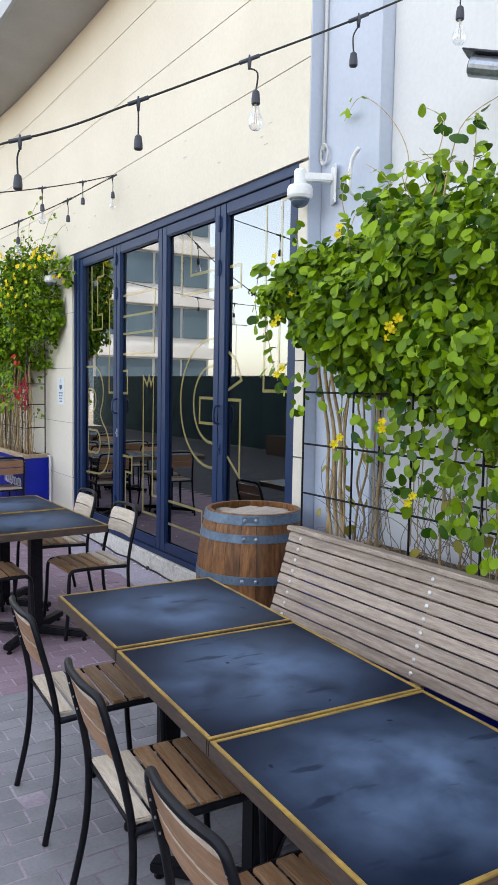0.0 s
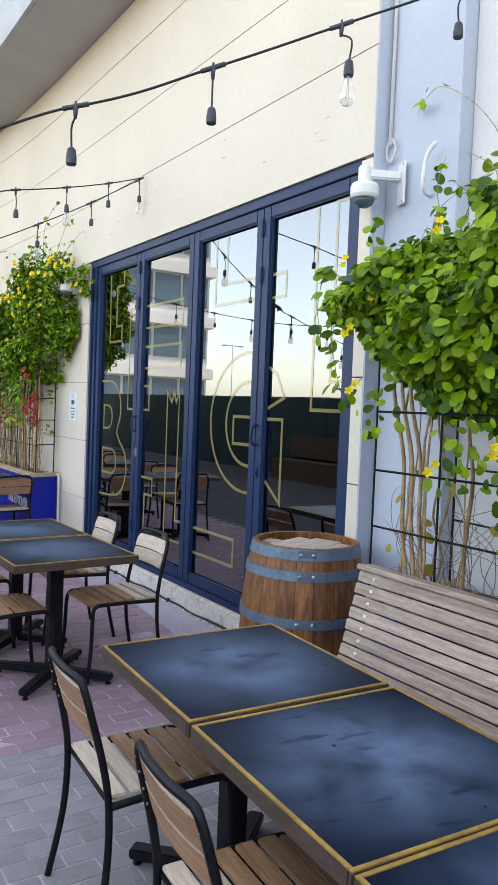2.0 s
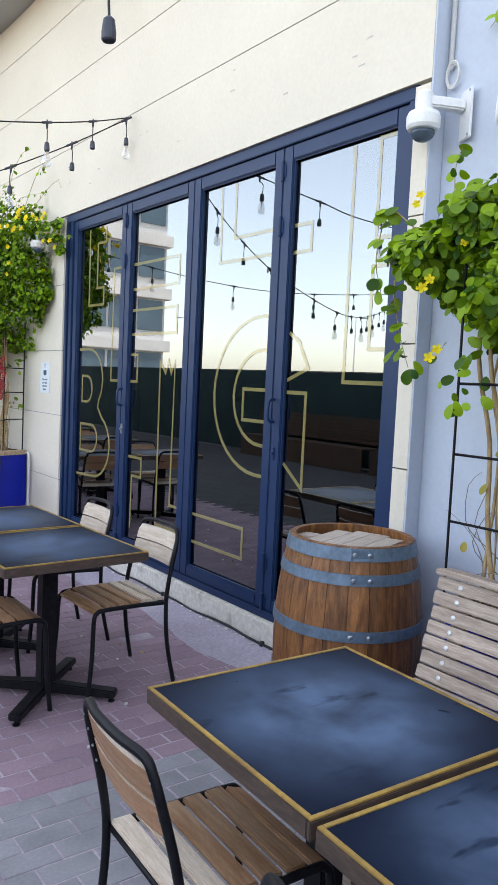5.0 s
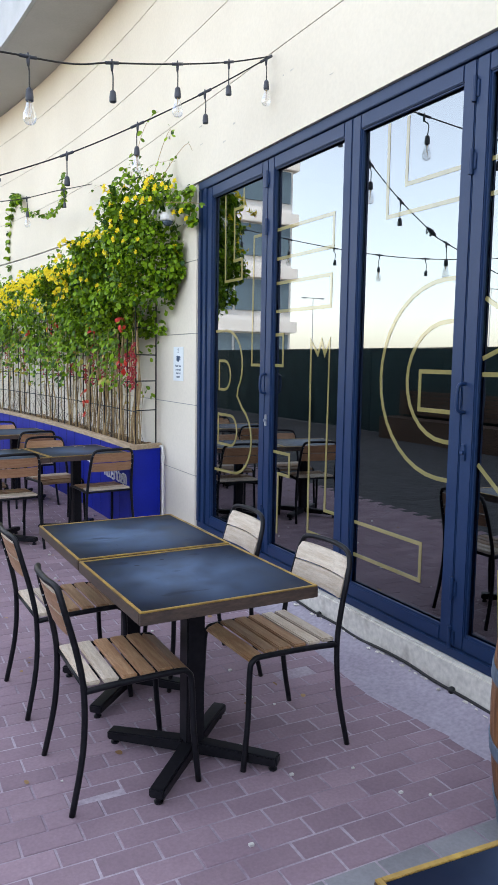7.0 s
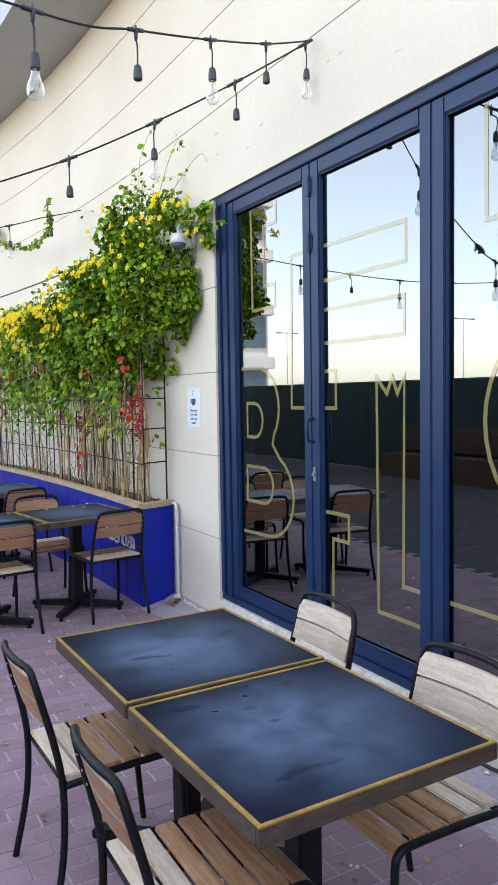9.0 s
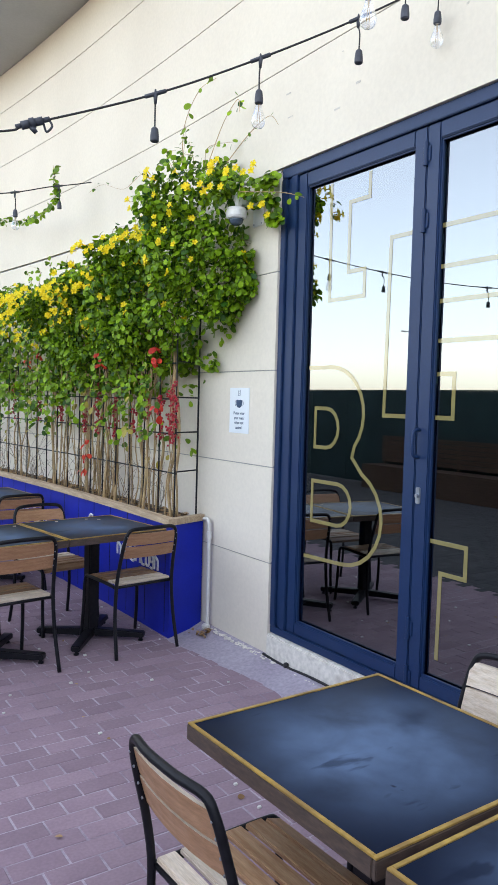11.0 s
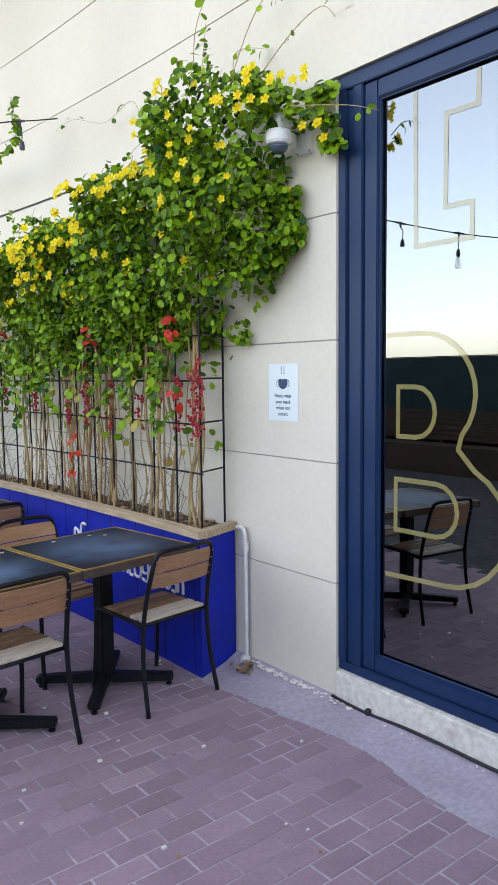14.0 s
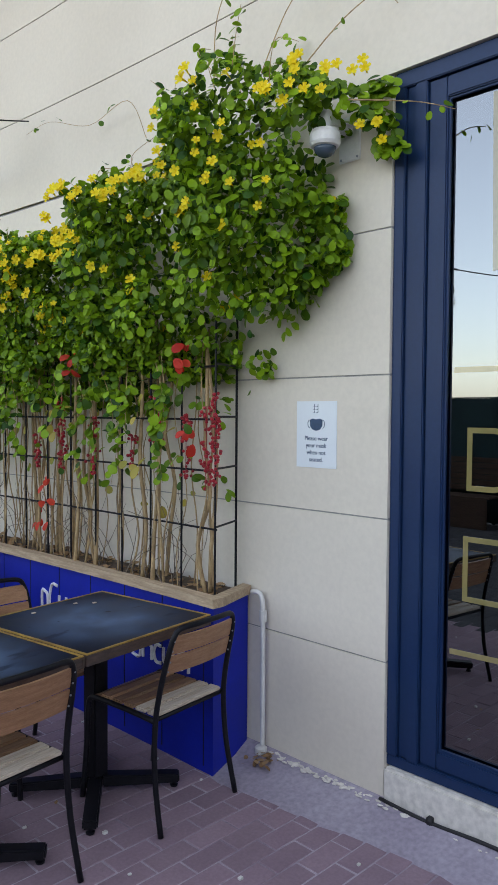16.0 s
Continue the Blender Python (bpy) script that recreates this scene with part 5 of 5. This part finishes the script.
def lettering(text, size, y, z, parent):
    cu = bpy.data.curves.new("words", "FONT")
    cu.body, cu.size, cu.align_x, cu.extrude = text, size, "CENTER", 0.0004
    cu.offset = 0.0002
    ob = bpy.data.objects.new("words", cu)
    scene.collection.objects.link(ob)
    bpy.context.view_layer.update()
    me = bpy.data.meshes.new_from_object(ob.evaluated_get(bpy.context.evaluated_depsgraph_get()))
    bpy.data.objects.remove(ob)
    me.materials.clear()
    me.materials.append(INK)
    o = new("words", me)
    o.parent = parent
    o.matrix_basis = pose(-0.0006, y, z, 90, 0, -90)
    return o


for k, words in enumerate(("Please wear", "your mask", "when not", "seated.")):
    lettering(words, 0.0275, 0, -0.026 - 0.031 * k, sign)
mk = bmesh.new()
pts = [(-0.036, 0.026), (-0.02, 0.032), (0.0, 0.028), (0.02, 0.032), (0.036, 0.026), (0.035, 0.0), (0.022, -0.016), (0.0, -0.022), (-0.022, -0.016), (-0.035, 0.0)]
a = [mk.verts.new((-0.001, p[0], p[1] + 0.038)) for p in pts]
mk.faces.new(a[::-1])
tube(mk, [(-0.0008, 0.035 + 0.013 * math.sin(q), 0.046 + 0.018 * math.cos(q)) for q in (0, 0.6, 1.2, 1.8, 2.4, 3.1)], 0.0014, 4)
tube(mk, [(-0.0008, -0.035 - 0.013 * math.sin(q), 0.046 + 0.018 * math.cos(q)) for q in (0, 0.6, 1.2, 1.8, 2.4, 3.1)], 0.0014, 4)
part("mask_icon", mk, INK, sign, "dark blue mask symbol")
lg = bmesh.new()
for j, (dy, dz) in enumerate(((-0.011, 0.122), (0.006, 0.122), (-0.011, 0.108), (0.006, 0.108), (-0.011, 0.094), (0.006, 0.094))):
    add_box(lg, (-0.0008, dy, dz), (-0.0001, dy + 0.010, dz + 0.003))
    add_box(lg, (-0.0008, dy + (0.003 if j % 2 else 0.0), dz + 0.004), (-0.0001, dy + 0.003 + (0.003 if j % 2 else 0.0), dz + 0.011))
part("mark", lg, INK, sign, "small dark printed mark")


# ---- white lettering shapes on the blue planter ----
def squiggle(y0, n, size, zc):
    t = thing("planter_lettering", (0, 0, 0), 0, "white hand-painted lettering shapes on the blue planter", "lettering")
    y = y0
    rnd = random.Random(int(y0 * 100))
    for k in range(n):
        w = size * rnd.uniform(0.5, 0.8)
        bm = bmesh.new()
        up = zc + size * (0.9 if rnd.random() < 0.25 else 0.45)
        kind = k % 4
        lo = zc - size * 0.5
        shapes = {0: [(0, lo), (0, up), (0.5, up), (1, up - 0.02), (1, lo)], 1: [(1, up), (0.3, up), (0, zc), (0.3, lo), (1, lo)],
                  2: [(0, up), (0, lo + 0.02), (0.5, lo), (1, lo + 0.02), (1, up)], 3: [(0.9, zc), (0.1, zc), (0.1, up), (0.9, up), (0.9, lo), (0, lo)]}
        line = [(4.008 + bend(y - a * w), y - a * w, z) for a, z in shapes[kind]]
        tube(bm, rounded(line, 3), 0.009, 6)
        part("stroke", bm, LETTER, t)
        y -= w + 0.018
    return t


squiggle(11.80, 9, 0.085, 0.47)
squiggle(12.42, 3, 0.11, 0.55)
squiggle(13.95, 9, 0.085, 0.47)
squiggle(16.1, 9, 0.085, 0.47)


# ---- string lights ----
def string_light(points, gaps, bulbs, label, plug=None):
    """A sagging cable with a T-joint, cord and lampholder at each gap (metres along), some with a bulb."""
    s = thing("string_light", (0, 0, 0), 0, label, "string lights", "terrace string lights")
    line = rounded(points, 16)
    part("cable", tube(bmesh.new(), line, 0.0044, 6), CABLE, s, smooth=True)
    lengths = [0.0]
    for a, b in zip(line, line[1:]):
        lengths.append(lengths[-1] + (b - a).length)

    def along(d):
        for i in range(len(line) - 1):
            if lengths[i + 1] >= d:
                f = (d - lengths[i]) / (lengths[i + 1] - lengths[i])
                return line[i].lerp(line[i + 1], f), (line[i + 1] - line[i]).normalized()
        return line[-1], (line[-1] - line[-2]).normalized()

    for k, d in enumerate(gaps):
        if d > lengths[-1] - 0.05:
            break
        p, way = along(d)
        tb = bmesh.new()
        tube(tb, [p - way * 0.045, p - way * 0.02, p + way * 0.02, p + way * 0.045], 0.0085, 8)
        tube(tb, [p, p + Vector((0, 0, -0.04))], 0.010, 8, 0.6)
        tube(tb, [p, p + Vector((0, 0, 0.018))], 0.006, 6, 0.6)
        holder = part("holder", tb, DARKPLASTIC, s, "slate plastic T-joint", smooth=True)
        sway = Vector((random.gauss(0, 0.006), random.gauss(0, 0.012), 0))
        q = p + Vector((0, 0, -0.135)) + sway
        part("cord", tube(bmesh.new(), rounded([p + Vector((0, 0, -0.035)), (p + q) / 2 + sway * 0.7, q], 4), 0.0035, 6), CABLE, holder)
        part("socket", lathe(bmesh.new(), [(0.007, 0.003), (0.014, -0.004), (0.016, -0.016), (0.018, -0.034), (0.018, -0.052), (0.015, -0.056)][::-1], 16, Matrix.Translation(q)), DARKPLASTIC, holder, "slate lampholder")
        if bulbs[k % len(bulbs)]:
            prof = [(0.004, -0.158), (0.016, -0.155), (0.026, -0.145), (0.0305, -0.128), (0.028, -0.110), (0.020, -0.090), (0.0145, -0.072), (0.013, -0.0565)]
            b = part("bulb", lathe(bmesh.new(), prof, 18, Matrix.Translation(q)), BULBGLASS, holder, "clear glass bulb", smooth=True)
            b.visible_shadow = False
            fl = bmesh.new()
            tube(fl, [q + Vector((0, 0, -0.058)), q + Vector((0, 0, -0.085))], 0.005, 6, 0.6)
            for a in range(4):
                dx = Vector((math.cos(a * 1.57) * 0.008, math.sin(a * 1.57) * 0.008, 0))
                tube(fl, [q + dx * 0.4 + Vector((0, 0, -0.085)), q + dx + Vector((0, 0, -0.13))], 0.0008, 4)
            part("filament", fl, BRASS, b)
    if plug:
        p, way = along(plug)
        pb = bmesh.new()
        for a, c, rad in ((-0.075, -0.045, 0.010), (-0.047, -0.012, 0.016), (-0.014, 0.006, 0.0205), (0.004, 0.040, 0.0165), (0.038, 0.062, 0.010)):
            tube(pb, [p + way * a, p + way * c], rad, 10)
        tube(pb, [p + Vector((0, 0, -0.012)), p - way * 0.02 + Vector((0, 0, -0.040))], 0.012, 8, 0.8)
        tube(pb, rounded([p - way * 0.07, p - way * 0.085 + Vector((0, 0, -0.03)), p - way * 0.066 + Vector((0, 0.01, -0.045)), p - way * 0.05 + Vector((0, 0, -0.012))], 5), 0.0045, 6)
        part("connector", pb, DARKPLASTIC, s, "slate plug connector", smooth=True)
    return s


def gap_list(first, step, n):
    return [first + step * k for k in range(n)]


string_light([(4.29, 9.04, 3.51), (3.88, 9.12, 3.25), (3.495, 9.29, 3.04), (3.085, 9.44, 2.84), (2.625, 9.6, 2.664), (2.421, 9.645, 2.595), (1.215, 9.99, 2.38), (-0.985, 11.49, 2.73), (-3.415, 13.19, 3.43)],
             [0.03, 0.50, 0.97, 1.45, 2.19] + gap_list(2.68, 0.48, 14), [1, 0, 1, 0, 1, 0, 1, 0], "black festoon cable with clear bulbs and empty holders", 1.965)
string_light([(4.29, 9.05, 3.515), (3.945, 8.91, 3.371), (3.52, 8.68, 3.205), (3.078, 8.447, 3.052), (2.615, 8.2, 2.91), (1.215, 7.44, 2.7), (-0.985, 6.19, 2.93), (-3.415, 4.99, 3.43)],
             [0.41, 0.92, 1.445] + gap_list(1.985, 0.52, 14), [0, 1, 0, 1], "black festoon cable with clear bulbs and empty holders")
string_light([(4.473, 4.71, 3.565), (3.733, 5.04, 3.17), (3.319, 5.226, 2.968), (2.909, 5.418, 2.773), (2.47, 5.572, 2.579), (1.593, 5.96, 2.365), (-0.807, 7.31, 2.705), (-3.437, 8.61, 3.455)],
             [0.40, 0.90, 1.40, 1.89, 2.39] + gap_list(2.88, 0.49, 14), [1, 0, 1, 0, 0, 0, 1, 0], "black festoon cable with clear bulbs and empty holders")
string_light([(4.22, 13, 3.49), (3.82, 12.8, 3.34), (3, 12.36, 3.05), (1.2, 11.4, 2.75), (-1, 10.2, 2.92), (-3.43, 9, 3.42)],
             gap_list(0.42, 0.52, 16), [0, 1, 0, 1], "black festoon cable with clear bulbs and empty holders")
for y in (5.0, 8.6, 9.0, 13.2):
    pl = thing("light_pole", (-3.43, y, 0), 0, "slim black pole holding the string lights", "pole", "light poles")
    part("shaft", tube(bmesh.new(), [(0, 0.06, 1.0), (0, 0.0, 1.2), (0, 0, 3.5)], 0.022, 8), BLACK, pl)
    part("cap", lathe(bmesh.new(), [(0.022, 3.5), (0.026, 3.505), (0.02, 3.53)], 8), BLACK, pl)

# wall scuffs above the doors
sc = bmesh.new()
for k in range(14):
    y, z = random.uniform(6.4, 10.2), random.choice((3.3, 3.42, 3.2)) + random.gauss(0, 0.05)
    w = random.uniform(0.01, 0.05)
    add_box(sc, (WALL - 0.0015, y, z), (WALL + 0.002, y + w, z + random.uniform(0.004, 0.012)))
part("wall_scuffs", sc, SCUFF, wall, "small chips and scuffs in the paint", kind="stuff")

# ---- pavers ----
PB = bmesh.new()
add_box(PB, (-0.0963, -0.0474, -0.03), (0.0963, 0.0474, 0.0), 0.0)
top = [f for f in PB.faces if f.normal.z > 0.9]
bottom = [f for f in PB.faces if f.normal.z < -0.9]
bmesh.ops.delete(PB, geom=bottom, context="FACES_ONLY")
bmesh.ops.bevel(PB, geom=[e for f in top for e in f.edges], offset=0.0025, segments=1, affect="EDGES")
paver_me = {}
for key, mat in (("grey", GREYPAVER), ("mauve", MAUVEPAVER)):
    me = bpy.data.meshes.new("paver_" + key)
    PB.to_mesh(me)
    me.materials.append(mat)
    paver_me[key] = me
pv = np.array([v.co[:] for v in PB.verts])
pf = [[v.index for v in f.verts] for f in PB.faces]
PB.free()
rest = {"grey": ([], []), "mauve": ([], []), "charcoal": ([], [])}
rng = random.Random(5)
count = 0
row = 0
y = -2.95
EDGE = 6.40
while y < 22.0:
    x = -3.5 + (0.1 if row % 2 else 0.0)
    while x < 4.12:
        # charcoal begins where the floor is only met in reflections, to darken them
        key = "charcoal" if x < 1.74 else "grey" if y < EDGE else "mauve"
        if x < 4.14:
            dz = rng.gauss(0, 0.0007) - 0.0004
            tilt_x, tilt_y = rng.gauss(0, 0.35), rng.gauss(0, 0.25)
            m = pose(x, y, dz, tilt_x, tilt_y, rng.gauss(0, 0.35))
            if 2.0 < x < 4.12 and 5.6 < y < 7.05 and count < 300:
                share("paver", paver_me[key], m, pavement)
                count += 1
            else:
                vs, fs = rest[key]
                base = len(vs)
                M = np.array(m)
                vs.extend((pv @ M[:3, :3].T + M[:3, 3]).tolist())
                fs.extend([[i + base for i in q] for q in pf])
        x += 0.2
    y += 0.1
    row += 1
for key, mat in (("grey", GREYREST), ("mauve", MAUVEREST), ("charcoal", CHARCOAL)):
    vs, fs = rest[key]
    me = bpy.data.meshes.new("paver_field")
    me.from_pydata(vs, [], fs)
    me.materials.append(mat)
    o = new("paver_field", me)
    o.parent = pavement
    tagged(o, key + " brick pavers in running bond", kind="stuff")

# lumps of plaster along the foot of the wall and kerb
rng = random.Random(23)
lumps_bm = bmesh.new()
for _ in range(170):
    y = rng.uniform(6.3, 10.9) if rng.random() < 0.55 else rng.uniform(10.2, 10.9)
    s = rng.uniform(0.004, 0.012)
    t = bmesh.new()
    bmesh.ops.create_icosphere(t, subdivisions=1, radius=s, matrix=Matrix.Translation((4.31 - rng.uniform(0.0, 0.05), y, 0.05)) @ Matrix.Diagonal((0.9, rng.uniform(0.8, 2.4), 0.5, 1)))
    for v in t.verts:
        v.co += Vector((rng.gauss(0, s * 0.15), rng.gauss(0, s * 0.15), rng.gauss(0, s * 0.1)))
    merge(lumps_bm, t)
part("plaster_crumbs", lumps_bm, SILL, pavement, "pale plaster crumbs along the wall's foot", kind="stuff")

# small debris on the paving
rng = random.Random(11)
scatter("fallen_leaves", [((rng.uniform(2.2, 4.1), rng.uniform(7.0, 12.5), 0.004 + rng.uniform(0, 0.004)), (0, 0, 1)) for _ in range(34)], 0.03, LITTER, pavement, 0.2, "dry fallen leaves on the paving")
bits = bmesh.new()
for _ in range(60):
    x, y = rng.uniform(2.0, 4.15), rng.uniform(6.5, 12.0)
    s = rng.uniform(0.004, 0.009)
    add_box(bits, (x - s, y - s * 0.8, -0.001), (x + s, y + s * 0.8, s * 0.8 + 0.001))
part("paint_chips", bits, PVC, pavement, "pale chips scattered on the paving", kind="stuff")

scatter("corner_litter", [((rng.uniform(4.12, 4.28), rng.uniform(10.82, 10.93), 0.045 + rng.uniform(0, 0.012)), (0, 0, 1)) for _ in range(26)], 0.035, LITTER, pavement, 0.4, "dry leaves swept into the corner")
table_litter = thing("petal_litter", (3.4, 11.4, 0.752), 0, "pale fallen petals on the navy table", "litter")
bm = bmesh.new()
for x, y in ((0.29, 0.05), (0.22, 0.10), (0.0, 0.08), (-0.3, 0.02)):
    add_box(bm, (x, y, 0.0002), (x + 0.02, y + 0.014, 0.004), 0.0015)
part("petal", bm, BLEACHED, table_litter)
